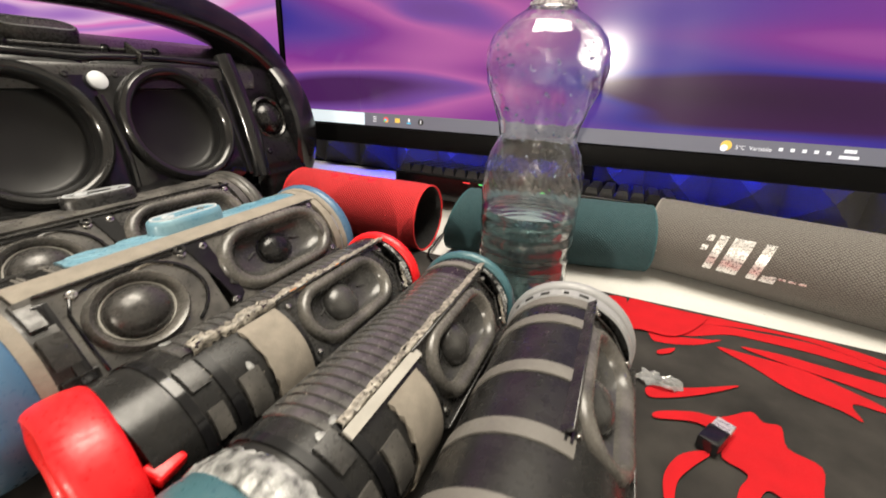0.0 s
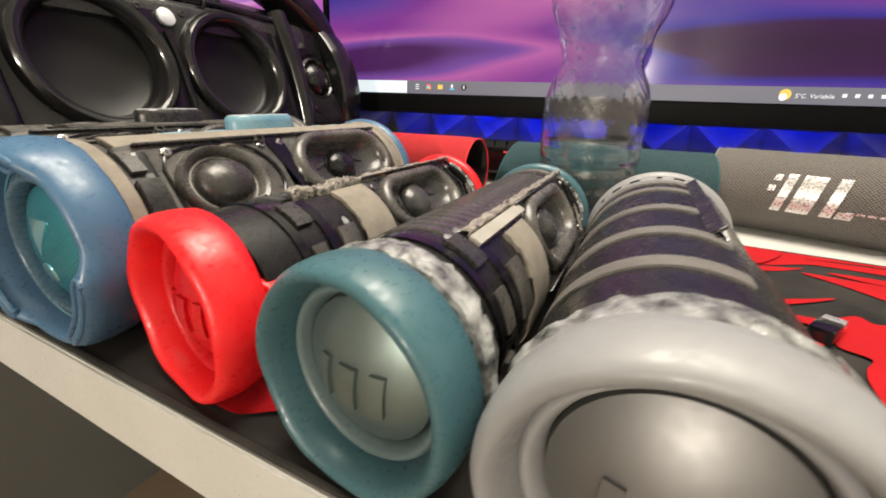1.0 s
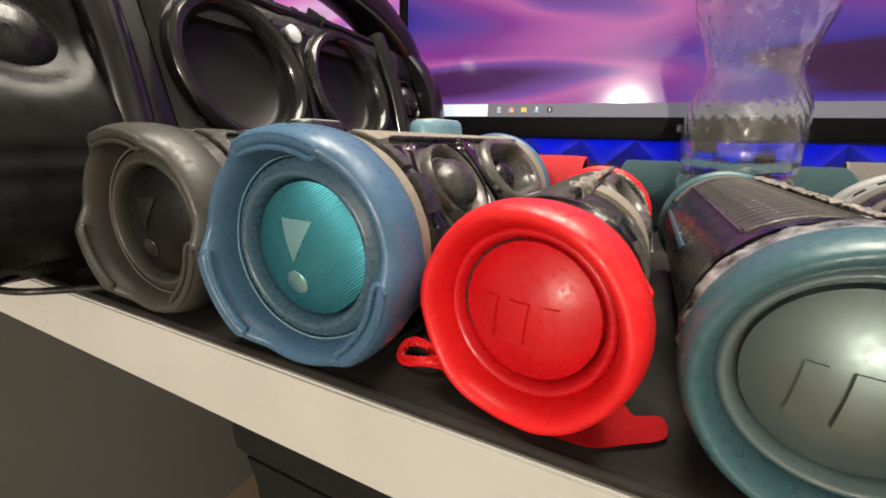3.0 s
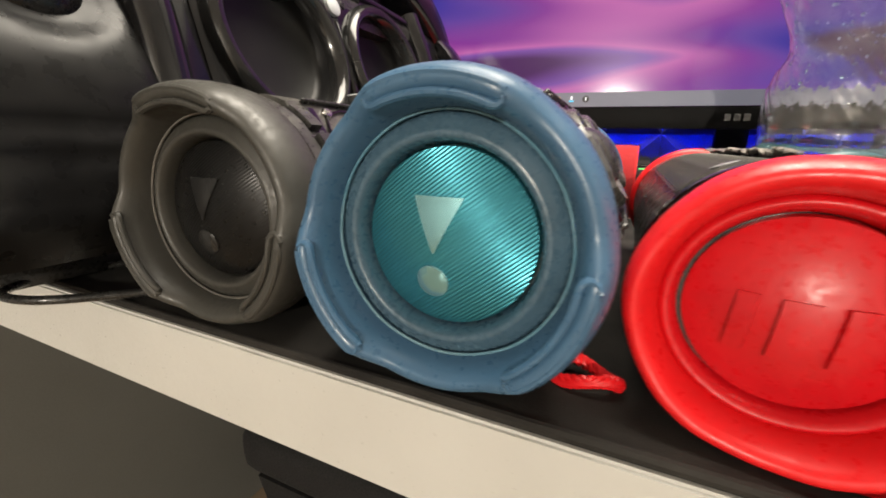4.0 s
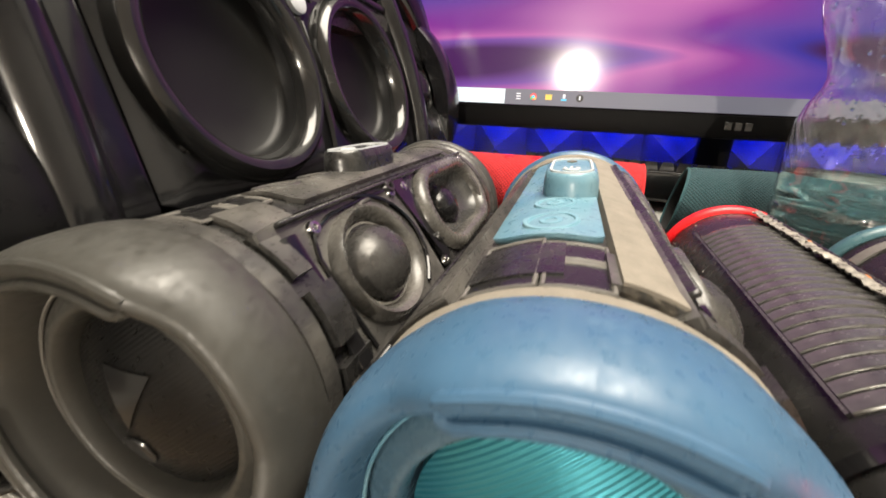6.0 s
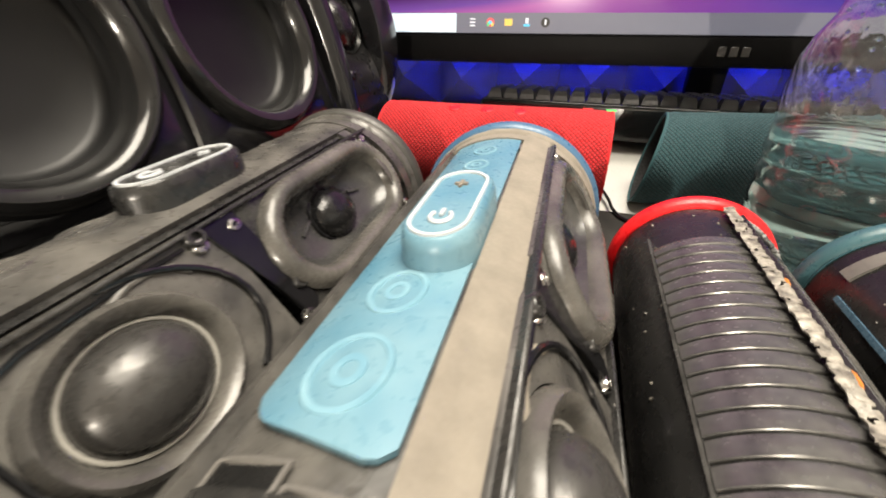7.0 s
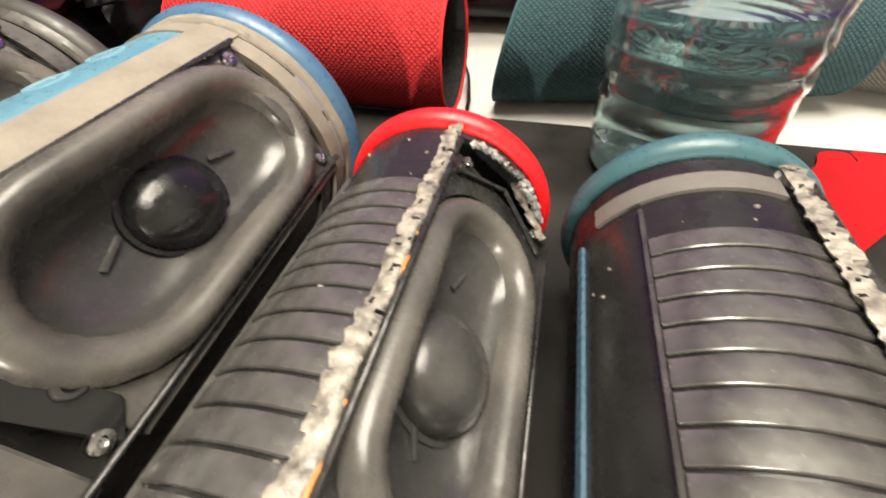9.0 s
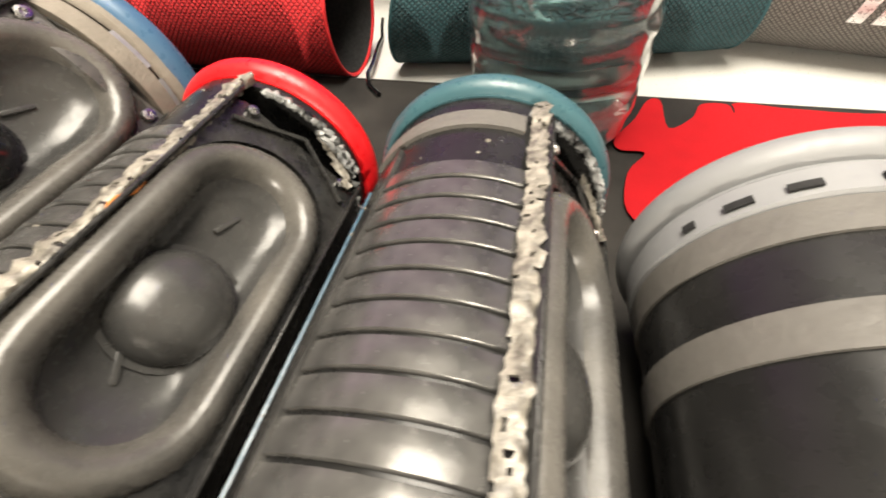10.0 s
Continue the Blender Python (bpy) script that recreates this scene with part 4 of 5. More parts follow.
        for a0, a1, ya, yb, tk, mt in ((-70, 200, 0.040, 0.0445, 0.0012, BLACK_GLOSS), (-70, 73, 0.058, 0.0635, 0.0014, BLACK_GLOSS), (5, 40, 0.066, 0.078, 0.0022, DUSTY),
                                       (50, 72, 0.046, 0.056, 0.0025, BLACK), (-40, -8, 0.047, 0.056, 0.002, DUSTY), (10, 34, 0.0465, 0.0545, 0.0018, DUSTY)):
            bm = bmesh.new()
            arc_patch(bm, Rb, a0, a1, ya, yb, tk, 30)
            part("band", bm, mt, sp)
    else:
        for ya, yb in ((L - 0.030, L - 0.021), (0.184, 0.193), (0.136, 0.145), (0.094, 0.103), (0.058, 0.067)):
            bm = bmesh.new()
            arc_patch(bm, Rb, 68, 215, ya, yb, 0.0008, 40)
            part("tape_band", bm, GREY_TAPE_AND_EDGE, sp, "grey adhesive tape band")
        for da in (70, 73.5):
            bm = bmesh.new()
            arc_patch(bm, Rb, da, da + 1.6, 0.10, L - 0.03, 0.0013, 2)
            part("rail", bm, BLACK_GLOSS, sp)
        for a in (78, 95, 112, 128, 145):
            bm = bmesh.new()
            arc_patch(bm, R * 0.955, a, a + (4 if a % 2 else 8), L - 0.0185, L - 0.0165, 0.0006, 4)
            part("slot", bm, LINING, ring, "dark slot")
        bm = bmesh.new()
        lathe(bm, [(Rb, L - 0.021), (R * 0.95, L - 0.020), (R * 0.95, L - 0.012), (Rb, L - 0.012)], "y", 64)
        part("collar", bm, PALE_RUBBER, sp, "light grey slotted collar")
    if kind in ("green", "grey"):
        bm = bmesh.new()
        lathe(bm, [(Rb, 0.021), (Rb + 0.0022, 0.022), (Rb + 0.003, 0.027), (Rb + 0.0022, 0.033), (Rb, 0.037)], "y", 120,
              lambda a, r, h: 1 + 0.05 * noise.noise(Vector((math.cos(a) * 9, math.sin(a) * 9, h * 320))))
        part("glue_ring", bm, CLEAR_GLUE, sp, "torn whitish glue film")
    if kind == "red":
        bm = bmesh.new()
        box(bm, (0.011, 0.014, 0.007), pose(0.0335, 0.024, 0.012, 0, 20, 10), 0.002, 3)
        part("rubber_tab", bm, rubber, sp)
    for i in range(46):
        yy = rng.uniform(0.026, L - 0.016)
        a = radians(rng.uniform(78, 160) if yy > L - 0.13 else rng.uniform(20, 130))
        if kind == "grey" and yy > 0.05:
            continue
        bm = bmesh.new()
        bmesh.ops.create_icosphere(bm, subdivisions=1, radius=rng.uniform(0.0003, 0.0008), matrix=Matrix.Translation((Rb * math.cos(a), yy, Rb * math.sin(a))))
        for v in bm.verts:
            v.co += Vector((rng.uniform(-1, 1), rng.uniform(-1, 1), rng.uniform(-1, 1))) * 0.00022
        part("glue_crumb", bm, GLUE, sp)
    return sp


big_speaker("black_speaker", -0.2685, 0.2105, 3.0, "black")
big_speaker("blue_speaker", -0.1602, 0.2095, 2.5, "blue")
small_speaker("red_speaker", -0.0675, 0.2180, 1.0, RED_RUBBER, RED_DARK, RED_DARK, "stripped portable speaker with bright red rubber ends on the mat", "red", -10, 0.958, 0.2485)
small_speaker("green_speaker", 0.0195, 0.2140, 1.3, GREEN_RUBBER, GREEN_INNER, GREEN_DISC, "stripped portable speaker with teal green rubber ends on the mat", "green", -7, 0.965, 0.250)
small_speaker("grey_speaker", 0.1070, 0.2045, 1.7, PALE_RUBBER, PALE_RUBBER, PALE_DISC, "stripped portable speaker with light grey rubber ends on the mat", "grey", -4, 1.03, 0.238)


# ---- boombox ----
def boombox():
    L, ax, az = 0.56, -0.4470, 0.122
    bb = thing("boombox", pose(ax, 0.415, 0), "large black stripped boombox speaker with open woofers and a handle", "boombox")
    T = Matrix.Translation((0, 0, az))
    th = 17
    bm = bmesh.new()
    hull(bm, 0.112, 0.072, th, [(-0.235, 0.97), (-0.215, 1), (0.215, 1), (0.235, 0.97)])
    bm.transform(T)
    part("body", bm, BLACK_GLOSS, bb)
    F = T @ baffle_frame(th) @ Matrix.Translation((0, 0, 0.096))
    plate = driver_plate(bb, F @ Matrix.Translation((-0.063, -0.003, 0.002)), 0.068, 0.068, 0.0001, 0.0570, 0.028, BLACK_GLOSS)
    driver_plate(bb, F @ Matrix.Translation((0.073, -0.003, 0.002)), 0.068, 0.068, 0.0001, 0.0570, 0.028, BLACK_GLOSS)
    for cx, sx in ((-0.1455, 0.029), (0.1505, 0.019)):
        bm = bmesh.new()
        box(bm, (sx, 0.136, 0.028), F @ Matrix.Translation((cx, -0.003, -0.0125)), 0.003, 2)
        part("baffle_end", bm, BLACK_GLOSS, bb)
    for x in (-0.063, 0.073):
        m = F @ Matrix.Translation((x, -0.003, 0.003)) @ Matrix.Scale(0.9, 4)
        bm = bmesh.new()
        lathe(bm, [(0.0710, -0.002), (0.0703, 0.004), (0.0682, 0.0085), (0.0650, 0.0110), (0.0615, 0.0108), (0.0580, 0.0080), (0.0550, 0.0025), (0.0538, -0.004)], "z", 72, m=m)
        part("surround", bm, RIM, bb)
        bm = bmesh.new()
        lathe(bm, [(0.0541, -0.003), (0.0535, -0.012), (0.0515, -0.0165), (0.048, -0.0185), (0.030, -0.0225), (0.012, -0.0235)], "z", 64, m=m, cap1=True)
        part("cone", bm, WOOFER, bb)
        for i in range(4):
            a = radians(45 + 90 * i)
            screw(plate, F @ Matrix.Translation((x + 0.066 * math.cos(a), 0.004 + 0.066 * math.sin(a), 0.002)), 0.0032, BLACK)
    bm = bmesh.new()
    lathe(bm, [(0.0085, 0), (0.0085, 0.0030), (0.0080, 0.0034)], "z", 28, m=F @ Matrix.Translation((0.008, 0.044, 0.002)), cap1=True)
    part("white_pad", bm, WHITE_PRINT, bb, "round white pad")
    for x in (-1, 1):
        m = F @ Matrix.Translation((x * 0.205, -0.002, -0.006))
        bm = bmesh.new()
        nu, nv = 22, 44
        rows = []
        for i in range(nu + 1):
            u = -0.046 + 0.089 * i / nu
            row = []
            for k in range(nv + 1):
                v = -0.118 + 0.200 * k / nv
                edge = max(0.0, min(1.0, (0.046 - abs(u + 0.0015)) / 0.014, (v + 0.118) / 0.02, (0.082 - v) / 0.02))
                z = 0.004 + 0.009 * math.exp(-((v + 0.050) / 0.035) ** 2) * (1 - (u / 0.075) ** 2) - 0.016 * (1 - edge) ** 2
                for c in (-0.068, -0.080, -0.098):
                    z -= 0.0022 * math.exp(-((v - c) / 0.0022) ** 2)
                z -= 0.007 * max(0.0, 1 - (math.hypot(u, v) / 0.034) ** 4)
                row.append(bm.verts.new(m @ Vector((u * -x, v, z))))
            rows.append(row)
        for p, q in zip(rows, rows[1:]):
            for k in range(nv):
                bm.faces.new((p[k], p[k + 1], q[k + 1], q[k]))
        bm.normal_update()
        bmesh.ops.solidify(bm, geom=bm.faces[:], thickness=0.006)
        cheek = part("cheek_panel", bm, CHEEK, bb, "glossy moulded black panel", smooth=60)
        bm = bmesh.new()
        lathe(bm, [(0.030, 0.000), (0.029, 0.0050), (0.026, 0.0065), (0.0235, 0.0045), (0.0225, -0.001)], "z", 48, m=m)
        part("tweeter_ring", bm, RIM, bb)
        bm = bmesh.new()
        lathe(bm, [(0.0225 * math.cos(t), -0.001 + 0.015 * math.sin(t)) for t in (0, 0.3, 0.6, 0.9, 1.2, 1.5)], "z", 36, m=m, cap1=True)
        part("tweeter_dome", bm, DOME, bb)
        for px, py, pz in ((-0.024, 0.058, 0.0046), (0.034, 0.058, 0.0040), (-0.024, -0.044, 0.0122), (0.036, -0.044, 0.0105)):
            screw(cheek, m @ Matrix.Translation((px * x, py, pz)), 0.0036, BLACK_GLOSS)
        bm = bmesh.new()
        tube(bm, [F @ Vector((x * 0.160, -0.075 + 0.15 * t, -0.001 + 0.006 * math.sin(math.pi * t))) for t in [i / 12 for i in range(13)]], 0.0125, 16)
        part("pillar", bm, BLACK_GLOSS, bb)
        # end ring and passive radiator
        bm = bmesh.new()
        R = 0.121
        s = x
        lathe(bm, [(0.10, s * 0.228), (R * 0.97, s * 0.228), (R, s * 0.235), (R, s * 0.258), (R * 0.97, s * 0.268), (R * 0.9, s * 0.272), (R * 0.84, s * 0.268), (R * 0.80, s * 0.258)], "y", 80, None, T)
        ring = part("end_ring", bm, BLACK_GLOSS, bb)
        bm = bmesh.new()
        lathe(bm, [(R * 0.82, s * 0.256), (R * 0.5, s * 0.258), (R * 0.1, s * 0.262)], "y", 56, None, T, cap1=True)
        part("end_radiator", bm, CONE, bb)
    # handle: a wide bent band over the top
    bm = bmesh.new()
    loops = []
    for i in range(41):
        a = math.pi * i / 40
        ca, sa = math.cos(a), math.sin(a)
        cy, cz = -0.268 * math.copysign(abs(ca) ** 0.8, ca), 0.150 + 0.130 * sa ** 0.85
        ny, nz = -ca, sa
        hw, ht = 0.024 + 0.012 * abs(ca), 0.022
        lp = []
        for k in range(16):
            t = 2 * math.pi * k / 16
            u, v = hw * abs(math.cos(t)) ** 0.6 * (1 if math.cos(t) > 0 else -1), ht * abs(math.sin(t)) ** 0.6 * (1 if math.sin(t) > 0 else -1)
            lp.append((u + 0.045, cy + v * ny, cz + v * nz))
        loops.append(lp)
    loft(bm, loops, cap0=True, cap1=True)
    part("handle", bm, BLACK_GLOSS, bb, "thick black carrying handle")
    # sloping deck with rod, pegs, gussets and button
    bm = bmesh.new()
    prof = [(0.080, 0.186), (0.079, 0.204), (0.074, 0.211), (0.030, 0.232), (0.012, 0.237), (-0.03, 0.238), (-0.06, 0.20), (0.0, 0.17)]
    loft(bm, [[(x * f, y, 0.19 + (z - 0.19) * f) for x, z in prof] for y, f in ((-0.205, 0.9), (-0.195, 1), (0.195, 1), (0.205, 0.9))], cap0=True, cap1=True)
    part("deck", bm, DECK, bb, "dusty black sloping deck")

    def slope(t, y, up=0.0):
        n = Vector((0.431, 0, 0.902))
        return Vector((0.074 - 0.044 * t, y, 0.211 + 0.021 * t)) + n * up

    for py in (-0.135, -0.045, 0.035, 0.085):
        bm = bmesh.new()
        lathe(bm, [(0.0045, -0.004), (0.0045, 0.004), (0.0034, 0.0065)], "z", 14, m=Matrix.Translation(slope(0.42, py)) @ pose(0, 0, 0, 0, 27.6, 0), cap1=True)
        part("peg", bm, BLACK_GLOSS, bb)
    bm = bmesh.new()
    tube(bm, [slope(0.42, -0.15 + 0.024 * i, 0.003) for i in range(11)], 0.0022, 10)
    part("rod", bm, BLACK, bb)
    for t0 in (0.16, 0.30):
        bm = bmesh.new()
        tube(bm, [slope(t0, -0.18 + 0.036 * i, 0.001) for i in range(11)], 0.0016, 8)
        part("moulded_line", bm, BLACK_GLOSS, bb)
    for py in (-0.115, 0.055):
        bm = bmesh.new()
        box(bm, (0.026, 0.003, 0.014), Matrix.Translation(slope(0.2, py, 0.004)) @ pose(0, 0, 0, 0, 27.6, 0), 0.0008, 1)
        part("gusset", bm, BLACK, bb)
    mb = Matrix.Translation(slope(0.9, -0.010, 0.003)) @ pose(0, 0, 0, 0, 20, 0) @ pose(0, 0, 0, 0, 0, 90)
    bm = bmesh.new()
    tube(bm, [F @ Vector((-0.15 + 0.01 * i, 0.0655 + 0.003 * abs(math.sin(i * 0.21)), 0.001)) for i in range(31)], 0.0038, 10)
    part("baffle_lip", bm, BLACK_GLOSS, bb)
    bm = bmesh.new()
    tube(bm, [F @ Vector((0.004 + 0.004 * math.sin(t * 3), 0.03 - 0.09 * t, 0.003)) for t in [i / 10 for i in range(11)]], 0.0035, 8)
    part("divider", bm, BLACK_GLOSS, bb)
    bm = bmesh.new()
    loft(bm, [[mb @ p for p in stadium(0.018, r, h)] for r, h in ((0.016, -0.002), (0.016, 0.006), (0.0145, 0.009))], cap1=True)
    btn = part("power_button", bm, BLACK, bb, "raised oval button")
    bm = bmesh.new()
    loft(bm, [[mb @ p for p in stadium(0.018, r, h)] for r, h in ((0.0135, 0.0088), (0.0134, 0.0097), (0.0124, 0.0097), (0.0123, 0.0088))])
    part("light_ring", bm, WHITE_PRINT, btn)
    for yy in (-0.2, 0.2):
        bm = bmesh.new()
        box(bm, (0.10, 0.05, 0.014), Matrix.Translation((0, yy, 0.0072)), 0.004, 2)
        part("foot", bm, BLACK, bb)


boombox()


# ---- sleeves ----
def sleeve(name, a, b, R, mat, label, flat=0.96, rng_seed=1, cut=0.0, skew=0.0):
    a, b = Vector((*a, 0)), Vector((*b, 0))
    ln = (b - a).length
    turn = math.degrees(math.atan2(b.y - a.y, b.x - a.x))
    sl = thing(name, pose(a.x, a.y, -0.004 + R * flat, 0, 0, turn), label, "speaker sleeve", "cloth sleeves behind the speakers")
    rng = random.Random(rng_seed)
    seg, rows_n = 72, 30
    ph = rng.uniform(0, 6)

    def ring(x, r, k=0.0):
        out = []
        for i in range(seg):
            t = 2 * math.pi * i / seg
            w = 1 + 0.02 * math.sin(2 * t + ph + x * 18) + k * math.sin(3 * t + ph)
            slant = (cut * math.sin(t) + skew * math.cos(t)) * max(0.0, 1 - x / (ln * 0.5)) ** 2
            out.append(Vector((x + slant, r * w * math.cos(t), r * w * flat * math.sin(t))))
        return out

    bm = bmesh.new()
    uv = bm.loops.layers.uv.new("UVMap")
    xs = [ln * i / rows_n for i in range(rows_n + 1)]
    th = 0.0022
    prof = [(0.0, R - th * 0.5)] + [(x, R) for x in xs[1:-1]] + [(ln, R - th * 0.5)]
    prof += [(ln - 0.0002, R - th)] + [(x, R - th) for x in reversed(xs[1:-1])] + [(0.0002, R - th)]
    rows = [[bm.verts.new(p) for p in ring(x, r, 0.012 * (1 if x < 0.012 or x > ln - 0.012 else 0))] for x, r in prof]
    for j, (p, q) in enumerate(zip(rows, rows[1:])):
        for i in range(seg):
            i2 = (i + 1) % seg
            f = bm.faces.new((p[i], p[i2], q[i2], q[i]))
            for lp, (u, xx) in zip(f.loops, ((i, prof[j][0]), (i + 1, prof[j][0]), (i + 1, prof[j + 1][0]), (i, prof[j + 1][0]))):
                lp[uv].uv = (u / seg * 2 * math.pi * R, xx)
    part("cloth", bm, mat, sl)
    bm = bmesh.new()
    inner = [[bm.verts.new(p) for p in ring(x, R - th - 0.0006)] for x in (0.001, ln * 0.5, ln - 0.001)]
    for p, q in zip(inner, inner[1:]):
        for i in range(seg):
            bm.faces.new((p[i], p[(i + 1) % seg], q[(i + 1) % seg], q[i]))
    part("lining", bm, LINING, sl, "black lining")
    for x in (0.0004, ln - 0.0004):
        bm = bmesh.new()
        tube(bm, ring(x, R - th * 0.6, 0.012), 0.0013, 6, True)
        part("hem", bm, mat, sl)
    return sl, ln


sl, ln = sleeve("red_sleeve", (-0.319, 0.634), (-0.111, 0.636), 0.044, CLOTH_RED, "empty red woven cloth speaker sleeve lying on the desk", 0.97, 3)
for x in (0.07, 0.10, 0.13):
    bm = bmesh.new()
    lathe(bm, [(0.006, -0.001), (0.0055, 0.0012), (0.004, 0.0016)], "z", 20, m=pose(x, -0.012, 0.0405, 16, 0, 0), cap1=True)
    part("button_bump", bm, RED_DARK, sl, "moulded red button mark")
sl, ln = sleeve("green_sleeve", (-0.073, 0.660), (0.150, 0.708), 0.043, CLOTH_GREEN, "empty dark green woven cloth speaker sleeve on the desk", 0.96, 5, 0.008, 0.013)
sl, ln = sleeve("grey_sleeve", (0.158, 0.728), (0.452, 0.663), 0.0465, CLOTH_GREY, "empty grey woven cloth speaker sleeve with silver logo", 0.96, 8)


def on_sleeve(x, h, R=0.0467):
    """A place on the front of the grey sleeve: x along it, h up round it."""
    t = h / R
    return Matrix.Translation((x, -R * math.cos(t), R * 0.96 * math.sin(t))) @ pose(0, 0, 0, 90 - math.degrees(t), 0, 0)


LX, LH = 0.062, 0.009
for dx, dh, w, h in ((-0.003, 0.013, 0.006, 0.007), (-0.004, 0.0015, 0.006, 0.006), (0.008, -0.002, 0.008, 0.040), (0.026, -0.002, 0.018, 0.040), (0.048, -0.002, 0.009, 0.040), (0.061, -0.0185, 0.012, 0.007)):
    bm = bmesh.new()
    n = max(2, int(h / 0.0025))
    loops = []
    for k in range(n + 1):
        hh = dh - h / 2 + h * k / n
        mk = on_sleeve(LX + dx - hh * -0.22, LH + hh)
        loops.append([mk @ Vector(p) for p in ((-w / 2, 0, -0.001), (w / 2, 0, -0.001), (w / 2, 0, 0.0012), (-w / 2, 0, 0.0012))])
    loft(bm, loops, cap0=True, cap1=True)
    part("silver_logo", bm, CHROME, sl, "raised silver logo shape", smooth=20)
for x in (0.016, 0.024, 0.032, 0.122, 0.130, 0.138, 0.146):
    bm = bmesh.new()
    box(bm, (0.006, 0.002, 0.0006), on_sleeve(x, -0.006))
    part("small_print", bm, CHROME, sl, "faint bar of small print")


# ---- bottle ----
def bottle(x, y):
    bo = thing("water_bottle", pose(x, y, 0.0), "clear plastic water bottle, less than half full", "bottle")
    prof = [(0.030, 0.004), (0.040, 0.001), (0.0445, 0.006), (0.0465, 0.016), (0.0475, 0.028), (0.0465, 0.036), (0.0480, 0.044), (0.0470, 0.052), (0.0485, 0.062),
            (0.0475, 0.072), (0.0488, 0.084), (0.0482, 0.094), (0.0495, 0.104), (0.0490, 0.118), (0.0465, 0.134), (0.041, 0.148), (0.0350, 0.159), (0.0335, 0.166), (0.0345, 0.176),
            (0.039, 0.192), (0.0455, 0.210), (0.0485, 0.226), (0.0478, 0.238), (0.044, 0.248), (0.037, 0.257), (0.028, 0.264), (0.0205, 0.269), (0.0175, 0.273), (0.0172, 0.296)]
    prof = [(r * (0.97 + 0.13 * max(0, min(1, (h - 0.12) / 0.06))), h * 0.98) for r, h in prof]

    def mod(a, r, h):
        def window(lo, hi, soft=0.012):
            k = max(0.0, min(1.0, (h - lo) / soft, (hi - h) / soft))
            return k * k * (3 - 2 * k)
        w = window(0.1, 0.155) * 0.011 * math.sin(26 * a + h * 420)
        w += window(0.165, 0.25) * (0.008 * math.sin(9 * a - h * 90) + 0.005 * math.sin(14 * a + h * 260))
        w += window(0.006, 0.1) * (0.010 * math.sin(h * 430 + 0.6 * math.sin(3 * a)) + 0.006 * math.sin(7 * a + h * 90))
        return 1 + w
    def fine(pf, step=0.0022):
        out = [pf[0]]
        for (r0, h0), (r1, h1) in zip(pf, pf[1:]):
            n = max(1, int(abs(h1 - h0) / step))
            for i in range(1, n + 1):
                t = i / n
                out.append((r0 + (r1 - r0) * t, h0 + (h1 - h0) * t))
        return out
    bm = bmesh.new()
    outer = fine(prof)
    inner = [(r - 0.0011, h) for r, h in reversed(outer) if h > 0.004]
    lathe(bm, outer + inner, "z", 96, mod, cap0=True, cap1=True)
    shell = part("shell", bm, PET, bo, "clear ribbed plastic shell", smooth=60)
    bm = bmesh.new()
    wat = [(r - 0.0013, h) for r, h in outer if 0.004 < h < 0.093]
    lathe(bm, [(0.03, 0.006)] + wat, "z", 96, mod, cap0=True, cap1=True)
    part("water", bm, WATER, bo, "still water, tinted cyan for the light it focuses")
    bm = bmesh.new()
    rr = random.Random(21)
    hs = [(r, h) for r, h in outer if 0.13 < h < 0.27]
    for _ in range(240):
        r, h = rr.choice(hs)
        a = rr.uniform(0, 6.28)
        q = (r - 0.0016) * mod(a, r, h)
        bmesh.ops.create_icosphere(bm, subdivisions=1, radius=rr.uniform(0.0006, 0.0017), matrix=Matrix.Translation((q * math.cos(a), q * math.sin(a), h)))
    tagged(part("droplets", bm, WATER, bo, "fine drops inside the shell"), kind="stuff")
    bm = bmesh.new()
    lathe(bm, [(0.0162, 0.266), (0.0195, 0.2665), (0.0195, 0.269), (0.0168, 0.2695), (0.0170, 0.282), (0.0172, 0.294), (0.0158, 0.297)], "z", 40, cap1=True)
    part("cap", bm, CAP_WHITE, bo, "milky screw cap")


bottle(0.032, 0.573)


# ---- monitors ----
def monitor(name, m, W, H, screen, label, bar=False):
    """Local origin at the lower left corner of the picture; the picture looks towards -y."""
    mo = thing(name, m, label, "monitor", "monitors")
    bm = bmesh.new()
    box(bm, (W + 0.02, 0.03, H + 0.04), Matrix.Translation((W / 2, 0.018, H / 2 - 0.008)), 0.004, 2)
    part("case", bm, BEZEL, mo)
    for cx, cz, sx, sz in ((W / 2, -0.016, W + 0.02, 0.028), (W / 2, H + 0.006, W + 0.02, 0.008), (-0.006, H / 2, 0.008, H + 0.004), (W + 0.006, H / 2, 0.008, H + 0.004)):
        bm = bmesh.new()
        box(bm, (sx, 0.006, sz), Matrix.Translation((cx, 0.0, cz)), 0.0015, 2)
        part("bezel", bm, BEZEL, mo)
    bm = bmesh.new()
    vs = [bm.verts.new(p) for p in ((0, 0, 0), (W, 0, 0), (W, 0, H), (0, 0, H))]
    bm.faces.new(vs)
    part("screen", bm, screen, mo, "lit screen with a violet and pink landscape")
    return mo


MON = pose(-0.4300, 0.735, 0.1345, -2, 0, 5.5)
mon = monitor("main_monitor", MON, 0.87, 0.4445, SCREEN, "wide black monitor showing a violet desktop picture")


def flat(name, mat, x0, z0, x1, z1, y, parent, label=""):
    bm = bmesh.new()
    vs = [bm.verts.new(p) for p in ((x0, y, z0), (x1, y, z0), (x1, y, z1), (x0, y, z1))]
    bm.faces.new(vs)
    return part(name, bm, mat, parent, label, smooth=0)


